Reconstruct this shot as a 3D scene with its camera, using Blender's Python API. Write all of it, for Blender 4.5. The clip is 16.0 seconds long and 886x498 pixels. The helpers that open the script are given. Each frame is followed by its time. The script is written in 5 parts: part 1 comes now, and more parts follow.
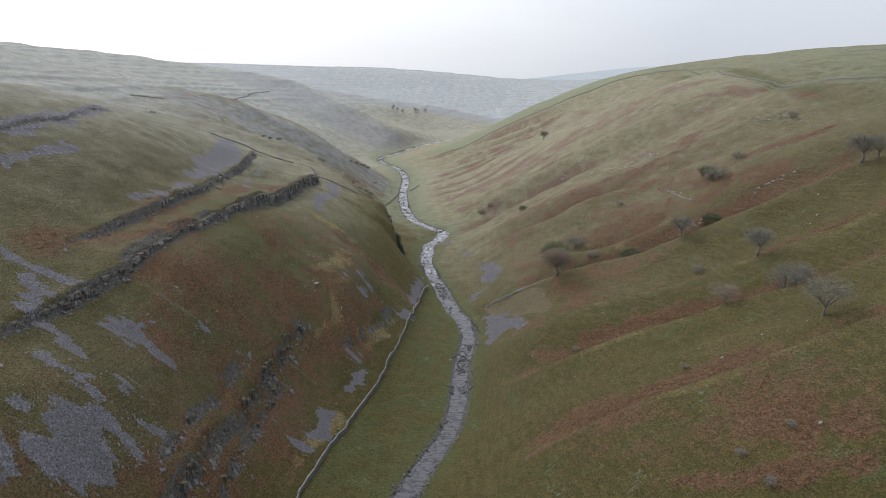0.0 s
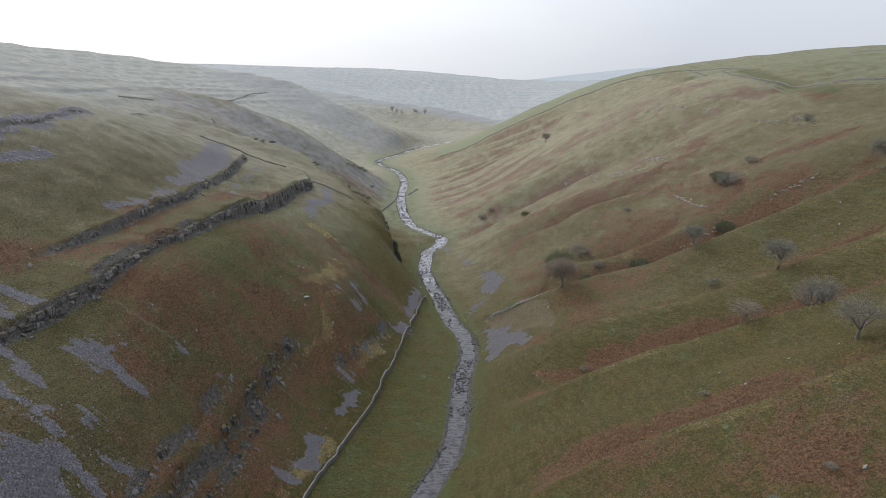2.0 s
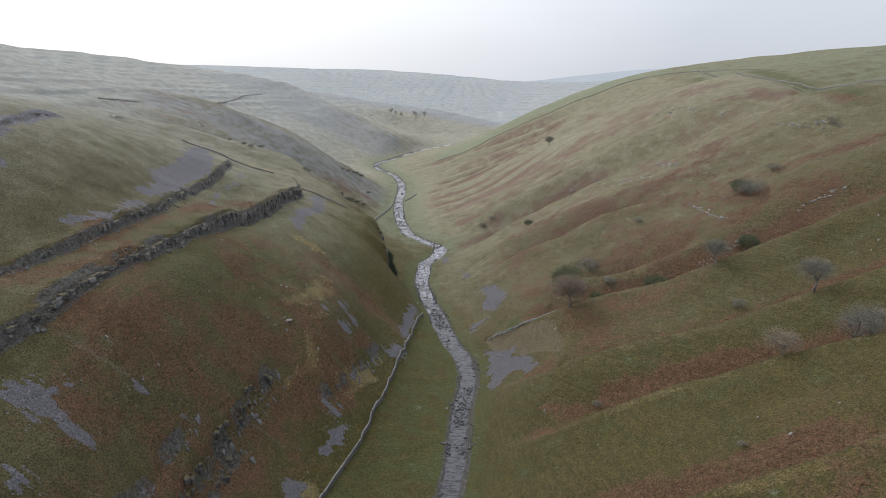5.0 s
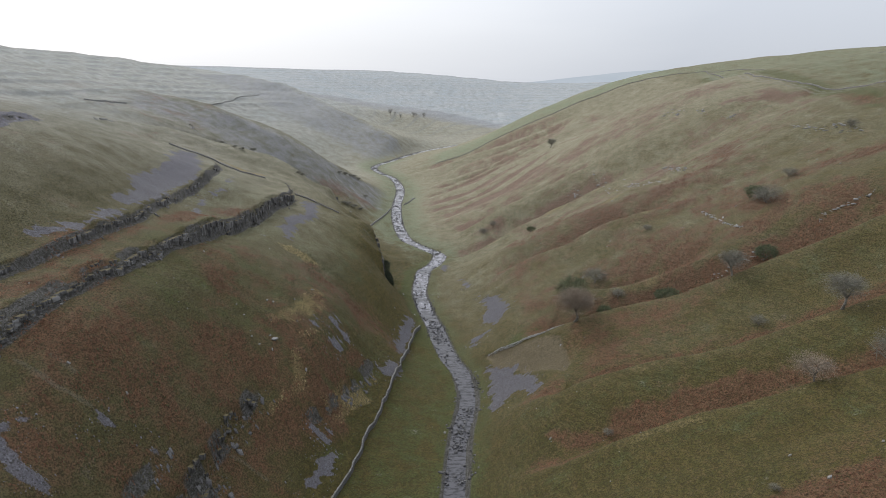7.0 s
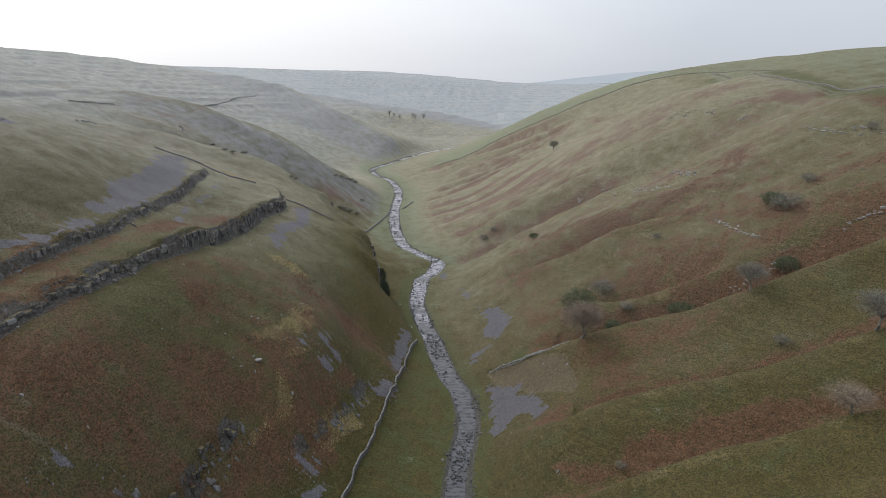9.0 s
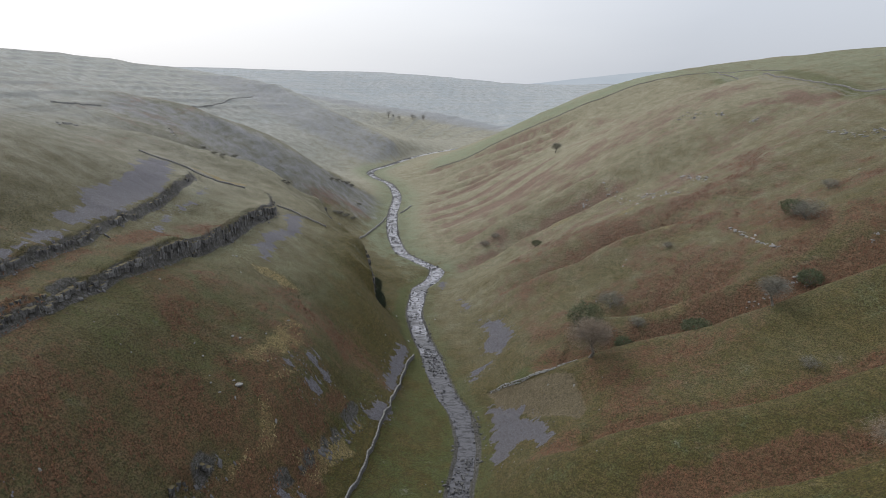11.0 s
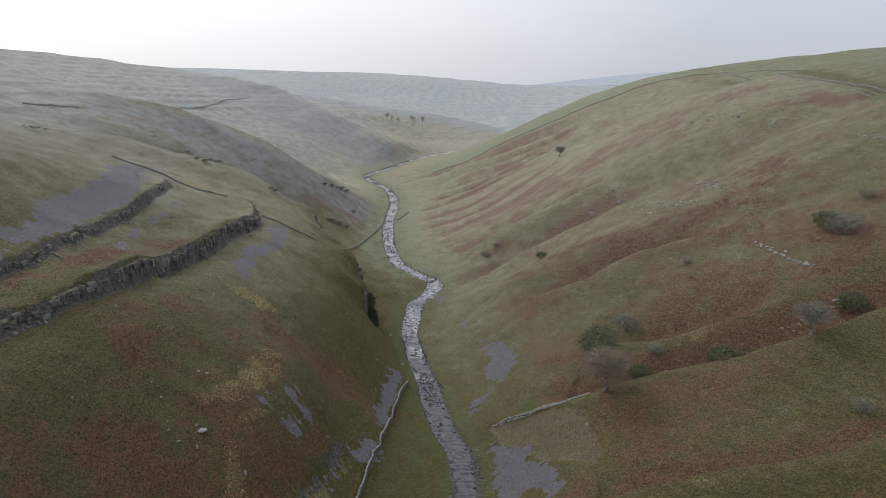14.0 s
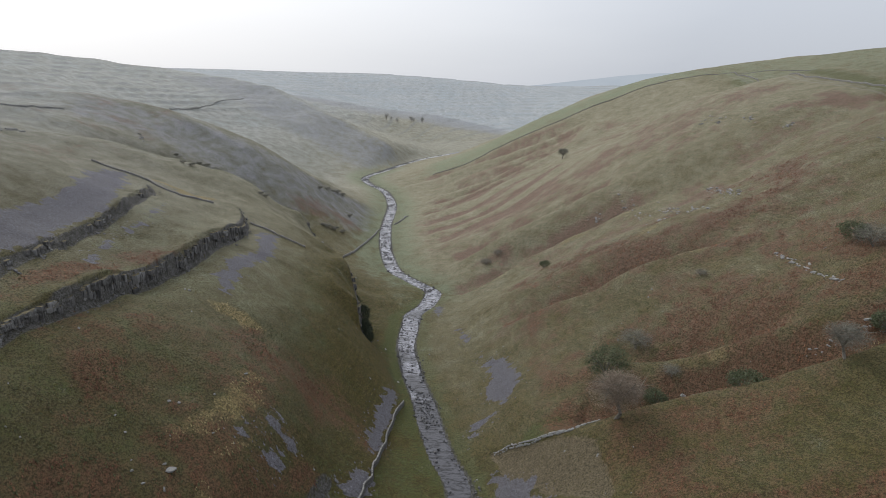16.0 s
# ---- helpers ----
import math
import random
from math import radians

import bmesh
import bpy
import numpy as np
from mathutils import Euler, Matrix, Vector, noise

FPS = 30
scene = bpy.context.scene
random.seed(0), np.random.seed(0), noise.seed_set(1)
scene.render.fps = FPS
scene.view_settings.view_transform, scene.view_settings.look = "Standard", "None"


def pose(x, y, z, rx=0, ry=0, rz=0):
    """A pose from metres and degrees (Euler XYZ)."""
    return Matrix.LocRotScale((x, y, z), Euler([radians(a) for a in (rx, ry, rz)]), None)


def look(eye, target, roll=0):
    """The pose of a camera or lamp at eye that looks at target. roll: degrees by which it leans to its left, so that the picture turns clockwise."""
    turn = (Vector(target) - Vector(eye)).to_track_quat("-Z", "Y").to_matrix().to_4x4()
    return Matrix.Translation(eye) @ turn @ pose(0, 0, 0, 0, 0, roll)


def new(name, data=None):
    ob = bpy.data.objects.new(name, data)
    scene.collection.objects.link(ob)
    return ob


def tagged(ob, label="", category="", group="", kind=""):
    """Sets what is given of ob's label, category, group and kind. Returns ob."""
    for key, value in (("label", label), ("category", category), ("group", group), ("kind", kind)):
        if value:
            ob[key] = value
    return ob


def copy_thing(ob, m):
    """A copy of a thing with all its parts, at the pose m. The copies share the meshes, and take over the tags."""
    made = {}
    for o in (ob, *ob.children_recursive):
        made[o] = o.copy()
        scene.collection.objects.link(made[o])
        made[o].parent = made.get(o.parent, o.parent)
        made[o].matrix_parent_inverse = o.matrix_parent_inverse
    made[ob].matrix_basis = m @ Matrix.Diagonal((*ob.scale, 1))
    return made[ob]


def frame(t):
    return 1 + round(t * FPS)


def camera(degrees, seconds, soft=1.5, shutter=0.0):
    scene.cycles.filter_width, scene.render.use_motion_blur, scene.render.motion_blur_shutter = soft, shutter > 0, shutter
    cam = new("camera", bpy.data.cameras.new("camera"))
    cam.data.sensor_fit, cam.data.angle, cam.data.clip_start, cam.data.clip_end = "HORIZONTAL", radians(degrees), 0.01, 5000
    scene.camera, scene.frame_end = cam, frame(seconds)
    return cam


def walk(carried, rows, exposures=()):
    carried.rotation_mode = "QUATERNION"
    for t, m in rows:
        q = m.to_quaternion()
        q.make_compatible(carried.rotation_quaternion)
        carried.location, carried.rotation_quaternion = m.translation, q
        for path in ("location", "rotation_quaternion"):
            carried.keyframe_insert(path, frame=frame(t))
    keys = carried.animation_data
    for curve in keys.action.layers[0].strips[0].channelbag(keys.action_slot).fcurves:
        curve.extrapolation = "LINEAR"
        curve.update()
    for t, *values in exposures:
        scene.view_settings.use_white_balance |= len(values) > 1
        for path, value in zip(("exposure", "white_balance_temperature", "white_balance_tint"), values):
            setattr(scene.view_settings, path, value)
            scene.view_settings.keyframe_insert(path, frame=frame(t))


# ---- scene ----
cam = camera(68.0, 16.0, soft=0.6)
TIMES = [0, 1, 2, 3, 4, 5, 6, 7, 8, 9, 10, 11, 12, 13, 14, 15, 16]
PATH = [(t, pose(0, 4.4525 * (t - 0.0006 * t * (t - 16)), 60,
                 90 - 13.637 + 0.037 * t - 0.00063 * (t - 8) ** 2, 0, 2.769 + 0.01325 * t)) for t in TIMES]
walk(cam, PATH, [(0, 0.06, 6340, 9), (16, -0.19, 6340, 9)])

# ---- light: an overcast day, the cloud brightest ahead to the left ----
SUN_AZIMUTH, SUN_ELEVATION = radians(-35), radians(33)   # from +y, to the left; above the horizon
world = bpy.data.worlds.new("overcast_sky")
scene.world = world
world.use_nodes = True
wn, wl = world.node_tree.nodes, world.node_tree.links
background = wn["Background"]
sky = wn.new("ShaderNodeTexSky")
sky.sky_type, sky.sun_disc, sky.sun_elevation, sky.sun_rotation = "NISHITA", False, SUN_ELEVATION, SUN_AZIMUTH
sky.dust_density = 4.0
coords = wn.new("ShaderNodeTexCoord")
glow_side = wn.new("ShaderNodeVectorMath")
glow_side.operation = "DOT_PRODUCT"
glow_side.inputs[1].default_value = (-0.82, 0.33, 0.47)   # where the cloud is thinnest
wl.new(coords.outputs["Generated"], glow_side.inputs[0])
cloud_scale = wn.new("ShaderNodeMapping")
cloud_scale.inputs["Scale"].default_value = (1.0, 1.0, 4.5)
cloud = wn.new("ShaderNodeTexNoise")
cloud.inputs["Scale"].default_value, cloud.inputs["Detail"].default_value = 1.6, 5.0
wl.new(coords.outputs["Generated"], cloud_scale.inputs[0])
wl.new(cloud_scale.outputs[0], cloud.inputs["Vector"])
blend = wn.new("ShaderNodeMath")
blend.operation = "MULTIPLY_ADD"
blend.inputs[1].default_value = 0.26
wl.new(cloud.outputs["Fac"], blend.inputs[0])
wl.new(glow_side.outputs["Value"], blend.inputs[2])
cloud_ramp = wn.new("ShaderNodeValToRGB")
cloud_ramp.color_ramp.elements[0].position, cloud_ramp.color_ramp.elements[0].color = 0.25, (5.6, 5.85, 6.4, 1)
cloud_ramp.color_ramp.elements[1].position, cloud_ramp.color_ramp.elements[1].color = 0.98, (9.6, 9.6, 9.8, 1)
wl.new(blend.outputs[0], cloud_ramp.inputs[0])
overcast = wn.new("ShaderNodeMix")
overcast.data_type = "RGBA"
overcast.inputs["Factor"].default_value = 0.93
wl.new(sky.outputs[0], overcast.inputs["A"])
wl.new(cloud_ramp.outputs[0], overcast.inputs["B"])
# an overcast sky is brighter overhead than at the horizon
height_split = wn.new("ShaderNodeSeparateXYZ")
wl.new(coords.outputs["Generated"], height_split.inputs[0])
zenith = wn.new("ShaderNodeMapRange")
for key, value in (("From Min", 0.0), ("From Max", 1.0), ("To Min", 0.735), ("To Max", 1.72)):
    zenith.inputs[key].default_value = value
wl.new(height_split.outputs["Z"], zenith.inputs["Value"])
shaded = wn.new("ShaderNodeMix")
shaded.data_type, shaded.blend_type = "RGBA", "MULTIPLY"
shaded.inputs["Factor"].default_value = 1.0
wl.new(overcast.outputs["Result"], shaded.inputs["A"])
wl.new(zenith.outputs[0], shaded.inputs["B"])
wl.new(shaded.outputs["Result"], background.inputs["Color"])
background.inputs["Strength"].default_value = 0.149

sun = new("sun", bpy.data.lights.new("sun", "SUN"))
sun.data.energy, sun.data.angle, sun.data.color = 1.85, radians(14), (1.0, 0.955, 0.88)
sun.matrix_world = look((0, 0, 200), (-math.sin(SUN_AZIMUTH) * math.cos(SUN_ELEVATION) * 100,
                                      -math.cos(SUN_AZIMUTH) * math.cos(SUN_ELEVATION) * 100, 200 - math.sin(SUN_ELEVATION) * 100))

# ---- the lie of the land ----
RIVER_Y = [20, 60, 93, 104, 113, 124, 137, 152, 163, 170, 179, 188, 198, 203, 217, 232, 240, 249, 259, 269, 282, 295, 330, 363,
           406, 432, 450, 489, 537, 600, 700, 850]
RIVER_X = [-26, -17, -9.9, -6.2, -3.6, -2.6, -2.3, -1, -2.5, -5.2, -7.7, -9.8, -12.7, -13.9, -16.2, -16.2, -13.2, -12, -18.2, -25.2,
           -29, -31.8, -36.3, -38.4, -47.5, -60, -65, -56, -42, -10, 30, 40]


def smooth_line(xs, ys, q):
    """Monotone cubic through the knots, level beyond the ends' slope."""
    xs, ys, q = np.asarray(xs, float), np.asarray(ys, float), np.asarray(q, float)
    dx = np.diff(xs)
    s = np.diff(ys) / dx
    m = np.zeros(len(xs))
    a, b = s[:-1], s[1:]
    w1, w2 = 2 * dx[1:] + dx[:-1], dx[1:] + 2 * dx[:-1]
    with np.errstate(divide="ignore", invalid="ignore"):
        m[1:-1] = np.where(a * b > 0, (w1 + w2) / (w1 / a + w2 / b), 0)
    m[0], m[-1] = s[0], s[-1]
    i = np.clip(np.searchsorted(xs, q) - 1, 0, len(dx) - 1)
    t = np.clip((q - xs[i]) / dx[i], 0, 1)
    h = dx[i]
    return ((1 + 2 * t) * (1 - t) ** 2 * ys[i] + t * (1 - t) ** 2 * h * m[i]
            + t * t * (3 - 2 * t) * ys[i + 1] + t * t * (t - 1) * h * m[i + 1])


def river_x(y):
    return smooth_line(RIVER_Y, RIVER_X, y)


def river_level(y):
    return smooth_line([-300, 60, 100, 150, 190, 240, 300, 376, 450, 520, 700, 900, 5000],
                       [-9, -4, -2.5, 0, 2.5, 5.2, 8, 11, 13.5, 15.5, 20, 24, 60], y)


# heights of the land across the valley: metres to the side of the beck, one row for each place along it
ACROSS = [-4000, -600, -300, -160, -110, -80, -64, -50, -38, -28, -18, -8, -3, 3, 8, 16, 27, 42, 62, 85, 120, 170, 300, 600, 4000]
ALONG = {
    -300: [60, 75, 66, 56, 48, 38, 31, 24, 17, 9, 0, -8, -9, -9, -8, -3, 4, 12, 20, 28, 40, 54, 70, 85, 90],
    50: [70, 95, 74, 57, 49, 41.5, 34, 25, 14.5, 5, -2, -3.6, -3.8, -3.8, -3.5, -2, 2, 8.5, 18, 29, 43.5, 57, 75, 88, 90],
    80: [70, 98, 76, 59, 53.5, 45, 36.5, 27.5, 21, 10.5, -1.5, -3.0, -3.1, -2.9, -2, 2, 9, 18.2, 27, 36, 48.5, 62, 80, 90, 90],
    110: [70, 100, 78, 61.5, 57, 45, 36, 29.5, 18, 4, -1, -1.6, -1.8, -1.3, 1.2, 6.4, 12, 18.2, 26.4, 37.5, 51, 66, 84, 92, 90],
    140: [70, 102, 80, 65, 60, 49, 39, 32, 23, 16, 3.6, 0.5, -0.2, 0.3, 3.6, 9.4, 14, 18.6, 26.3, 38, 53, 69, 86, 92, 90],
    170: [70, 104, 82, 66, 60, 49.5, 39.5, 33, 27, 21, 10, 2, 1.4, 1.6, 3.8, 9, 13.6, 18, 31.2, 43.5, 57.5, 71, 87, 93, 90],
    200: [70, 105, 84, 66, 58, 50, 44, 38.5, 33, 27, 20.5, 8, 3, 3.1, 4.2, 7.6, 13.5, 21, 29.6, 39.8, 55, 72, 87, 93, 90],
    215: [70, 105, 85, 66.3, 57, 49, 43, 37.5, 33, 28.5, 23, 7, 3.8, 3.8, 4.8, 8, 14.2, 22, 31.8, 42.5, 57, 71.5, 86, 92.5, 90],
    230: [70, 105, 86, 66.5, 56, 48, 42, 37, 33, 27.5, 16, 5.6, 4.6, 4.7, 5.7, 8.8, 15, 23, 31.2, 42, 59, 71, 85, 92, 90],
    245: [70, 104.5, 87, 66.8, 56.2, 47.8, 42.5, 37, 27, 15, 7.8, 6.2, 5.4, 5.5, 6.2, 8.5, 13.7, 21.7, 31.7, 44, 59.5, 70.5, 84.5, 92, 90],
    265: [70, 104, 88, 67, 56.5, 47.5, 39.5, 31, 22, 14.5, 9.5, 6.9, 6.4, 6.4, 6.8, 8.3, 12.3, 20.5, 31.5, 45, 60, 70, 84, 92, 90],
    310: [70, 103, 90, 68, 59, 50, 43.5, 37, 29.5, 22, 15, 9.6, 8.5, 8.5, 8.9, 10.2, 13.2, 19.5, 30, 44, 61.5, 72, 84, 92, 90],
    370: [70, 103, 93, 66, 57, 48.5, 40.5, 32.5, 25.5, 19.8, 15, 11.9, 11, 10.9, 11.2, 12.4, 15, 20.2, 28.2, 37.2, 50, 68, 86, 93, 90],
    440: [70, 104, 92, 66, 50, 40, 35, 30, 24.5, 20.5, 17, 14.2, 13.4, 13.4, 13.6, 14.5, 16.8, 21.5, 29, 40, 55, 71, 86, 93, 90],
    520: [70, 103, 93, 65, 53, 43, 37.5, 32, 27.5, 24, 20.5, 17, 15.7, 15.7, 16, 17.3, 20, 25.5, 33.5, 43.5, 58.5, 73, 84, 92, 90],
    620: [70, 98, 86, 58, 42, 33, 29, 26, 23.5, 21.5, 19.6, 18.4, 18, 18, 18.5, 20, 24, 31, 41, 52, 66, 78, 86, 90, 90],
    790: [75, 96, 72, 45, 39, 35.5, 33.5, 32, 30.5, 29, 27.5, 26, 25.5, 25, 24.5, 24, 24.5, 27, 33, 42, 54, 66, 78, 88, 90],
    950: [80, 98, 80, 59, 53, 50, 48.5, 47, 46, 45, 44, 43.5, 43, 43, 42.5, 42.5, 42.5, 44, 46, 49, 53, 60, 75, 88, 90],
    1120: [85, 104, 97, 86, 80, 76, 74, 72, 70.5, 69, 68, 67, 66, 65, 64.5, 63.5, 62, 61, 60, 59, 58, 58, 66, 85, 90],
    1300: [85, 98, 101, 96, 92, 89, 87, 86, 85, 84, 83, 82, 81.5, 81, 80.5, 80, 79, 78, 77, 76, 75, 74, 74, 86, 90],
    1520: [80, 86, 88, 87, 86, 85.5, 85, 84.5, 84, 84, 83.5, 83, 83, 83, 82.5, 82, 82, 81.5, 81, 81, 81, 81, 78, 84, 90],
    2100: [60, 60, 58, 56, 55, 55, 55, 55, 55, 55, 55, 55, 55, 55, 55, 55, 55, 55, 55, 55, 55, 55, 56, 60, 60],
    3000: [60] * 25,
    5200: [60] * 25,
}


def valley(x, y):
    """Height of the land before its scars, ribs and bumps."""
    x, y = np.broadcast_arrays(np.asarray(x, float), np.asarray(y, float))
    u = x - river_x(y)
    ys = np.array(sorted(ALONG), float)
    rows = np.stack([smooth_line(ACROSS, ALONG[k], u) for k in sorted(ALONG)])
    i = np.clip(np.searchsorted(ys, y) - 1, 0, len(ys) - 2)
    pick = lambda k: np.take_along_axis(rows, np.clip(k, 0, len(ys) - 1)[None], 0)[0]
    p0, p1, p2, p3 = pick(i - 1), pick(i), pick(i + 1), pick(i + 2)
    y0, y1, y2, y3 = (ys[np.clip(i + k, 0, len(ys) - 1)] for k in (-1, 0, 1, 2))
    d = y2 - y1
    s = (p2 - p1) / d
    sa = np.where(y1 > y0, (p1 - p0) / np.maximum(y1 - y0, 1e-6), s)
    sb = np.where(y3 > y2, (p3 - p2) / np.maximum(y3 - y2, 1e-6), s)
    m1 = np.where(sa * s > 0, 2 * sa * s / np.where(sa * s > 0, sa + s, 1), 0)
    m2 = np.where(sb * s > 0, 2 * sb * s / np.where(sb * s > 0, sb + s, 1), 0)
    t = np.clip((y - y1) / d, 0, 1)
    return ((1 + 2 * t) * (1 - t) ** 2 * p1 + t * (1 - t) ** 2 * d * m1
            + t * t * (3 - 2 * t) * p2 + t * t * (t - 1) * d * m2)


def lattice(ix, iy, seed):
    n = (ix.astype(np.int64) * 374761393 + iy.astype(np.int64) * 668265263 + seed * 974634777) & 0xFFFFFFFF
    n = ((n ^ (n >> 13)) * 1274126177) & 0xFFFFFFFF
    return ((n ^ (n >> 16)) & 0xFFFF) / 65535.0


def value_noise(x, y, size, seed=0, octaves=3):
    """Soft noise from -1 to 1 with features of that size in metres."""
    x, y = np.broadcast_arrays(np.asarray(x, float), np.asarray(y, float))
    total, amp, norm = np.zeros(x.shape), 1.0, 0.0
    for k in range(octaves):
        f = 2.0 ** k / size
        px, py = x * f + 17.3 * k, y * f - 9.1 * k
        ix, iy = np.floor(px), np.floor(py)
        fx, fy = px - ix, py - iy
        fx, fy = fx * fx * (3 - 2 * fx), fy * fy * (3 - 2 * fy)
        a, b = lattice(ix, iy, seed + k), lattice(ix + 1, iy, seed + k)
        c, d = lattice(ix, iy + 1, seed + k), lattice(ix + 1, iy + 1, seed + k)
        total += amp * ((a * (1 - fx) + b * fx) * (1 - fy) + (c * (1 - fx) + d * fx) * fy)
        norm, amp = norm + amp, amp * 0.5
    return total / norm * 2 - 1


def ramp(a, b, v):
    t = np.clip((v - a) / (b - a), 0, 1)
    return t * t * (3 - 2 * t)


def beside(x, y, line):
    """Signed distance to a line of plan points (positive to the left of its way) and how far along it, from 0 to 1."""
    best, sign, where = np.full(x.shape, 1e9), np.ones(x.shape), np.zeros(x.shape)
    n = len(line) - 1
    for k in range(n):
        (ax, ay), (bx, by) = line[k], line[k + 1]
        ex, ey = bx - ax, by - ay
        t = ((x - ax) * ex + (y - ay) * ey) / (ex * ex + ey * ey)
        tc = np.clip(t, 0, 1)
        d = np.hypot(x - ax - ex * tc, y - ay - ey * tc)
        side = np.where(ex * (y - ay) - ey * (x - ax) >= 0, 1.0, -1.0)
        near = d < best
        best, sign, where = np.where(near, d, best), np.where(near, side, sign), np.where(near, (k + tc) / n, where)
    return best * sign, where


def patch_depth(x, y, outlines):
    """How many metres a place lies inside the nearest outline; down to -3 outside."""
    v = np.full(x.shape, -3.0)
    for line in outlines:
        px, py = np.array(line).T
        m = (x > px.min() - 3) & (x < px.max() + 3) & (y > py.min() - 3) & (y < py.max() + 3)
        if not m.any():
            continue
        qx, qy = x[m], y[m]
        within = np.zeros(qx.shape, bool)
        near = np.full(qx.shape, 9.0)
        for k in range(len(line)):
            (ax, ay), (bx, by) = line[k - 1], line[k]
            ex, ey = bx - ax, by - ay
            t = np.clip(((qx - ax) * ex + (qy - ay) * ey) / (ex * ex + ey * ey + 1e-9), 0, 1)
            near = np.minimum(near, np.hypot(qx - ax - ex * t, qy - ay - ey * t))
            crosses = (ay > qy) != (by > qy)
            within ^= crosses & (qx < ax + ex * (qy - ay) / (ey if abs(ey) > 1e-9 else 1e-9))
        v[m] = np.maximum(v[m], np.where(within, near, -near))
    return v


# limestone scars: plan line walked with the uphill side on the left, height of the step, how far it eases out
SCARS = {
    "main": ([(-67, 70), (-62, 87), (-60, 97), (-58.5, 105), (-57.3, 118), (-55.2, 134), (-53.6, 149.5), (-53.2, 163), (-52.8, 176),
              (-51.2, 188), (-50.6, 200), (-51.2, 210), (-53.2, 217), (-57.5, 224)], 4.0, 8),
    "upper": ([(-69, 100), (-66.1, 116.8), (-64, 130), (-62.3, 147), (-63.8, 160), (-66.2, 175), (-66.3, 189), (-68, 200), (-71.5, 211), (-75, 216)], 1.7, 6),
    "lower": ([(-40.5, 70), (-39.6, 78), (-38.7, 85), (-38.3, 90), (-37.9, 96), (-37.4, 106), (-36.4, 114), (-35.3, 122.5), (-34.4, 128)], 3.1, 5),
    "foot": ([(-35.6, 80), (-36.0, 87), (-36.0, 91), (-36.0, 98), (-35.7, 107), (-35.3, 112)], 1.6, 2.6),
    "brow": ([(-42.2, 76), (-41.9, 86), (-41.0, 94), (-41.0, 100), (-40.1, 108)], 0.9, 2.4),
    "ledge": ([(-27.5, 128), (-25.6, 133), (-23.3, 140.5), (-21.6, 148.5), (-20.6, 155)], 1.0, 5),
    "step": ([(-60.2, 104), (-59.4, 112), (-58.4, 121), (-57.2, 129), (-56.0, 137)], 1.1, 2.2),
    "rim": ([(-93.5, 118), (-92.5, 136), (-92, 147), (-99, 175), (-104, 187)], 0.6, 5),
    "crag": ([(-24.2, 203), (-25.6, 208), (-27.6, 216), (-31, 225), (-36, 233), (-41, 240), (-46.5, 246.5), (-53, 252)], 12.0, 9),
}
# ribs of the other slope: plan line from the beck upwards (farther ground on the left), height and breadth
RIBS = [
    ([(3, 90), (14, 88.5), (22, 88.5), (30, 87), (38, 86.5), (52, 87.5), (95, 88)], 0.85, 4.5),
    ([(4, 121), (13, 117), (24, 116), (34, 115), (45.7, 115), (58, 112), (70, 110), (105, 106)], 1.0, 4.5),
    ([(4, 141), (14, 134), (24, 132.5), (38, 131.5), (57.5, 131.5), (80, 130.5), (105, 130)], 1.15, 5),
    ([(6, 168), (14, 162.5), (20.6, 161), (30, 161), (39.4, 160.5), (51, 157.5), (62, 155.5), (78, 155), (115, 153)], 1.4, 5.5),
    ([(16, 179), (24, 177.5), (31, 174.5), (40, 173), (53, 169)], 1.1, 4),
    ([(2, 209), (12, 205.5), (24, 203), (34, 205), (44, 203), (58, 203)], 1.25, 4.5),
    ([(1, 230), (14, 220.5), (29, 220.5), (42, 222), (56, 226)], 1.2, 5),
    ([(-8, 243), (5, 249), (15, 254), (26, 253), (38, 251), (54, 249)], 1.2, 5),
    ([(-10, 268), (8, 272), (25, 271), (46, 268)], 1.0, 5),
    ([(-26, 336), (-3, 350), (15, 359), (34, 376), (60, 400)], 0.8, 5),
    ([(-28, 359), (0, 364), (33, 383), (60, 403)], 0.7, 4.5),
    ([(-28, 375), (2, 377), (33, 391), (60, 407)], 0.8, 4.5),
    ([(-30, 395), (0, 396), (34, 399), (64, 410)], 0.8, 5),
    ([(-34, 416), (-4, 417), (35, 410), (60, 416)], 0.8, 5),
]
# spurs (raised) and side gills (sunk) beyond the scars, from the fell down to the beck
SPURS = [
    ([(-130, 240), (-100, 256), (-75, 270), (-50, 286)], -13.0, 11),
    ([(-150, 300), (-115, 310), (-84, 318), (-60, 338), (-44, 362)], 6.5, 17),
    ([(-190, 395), (-140, 400), (-100, 412), (-66, 428)], -12.0, 24),
    ([(-230, 640), (-168, 600), (-107, 548), (-62, 527), (-40, 520)], 10.0, 28),
    ([(-240, 690), (-150, 680), (-70, 660), (0, 650)], -11.0, 38),
    ([(-220, 790), (-123, 781), (-66, 788), (25, 792)], 6.5, 34),
    ([(-240, 870), (-120, 868), (0, 865), (50, 868)], -3.5, 40),
]


def terrace(x, y, z):
    """Where a height lies between one terrace of the fells (0) and the next (1)."""
    return ((z + 1.5 * value_noise(x, y, 190, 61, 3)) / 3.7) % 1.0


def scar_wobble(x, y):
    return value_noise(x, y, 4.0, 41, 2) * 0.7 + value_noise(x, y, 1.3, 47, 1) * 0.25


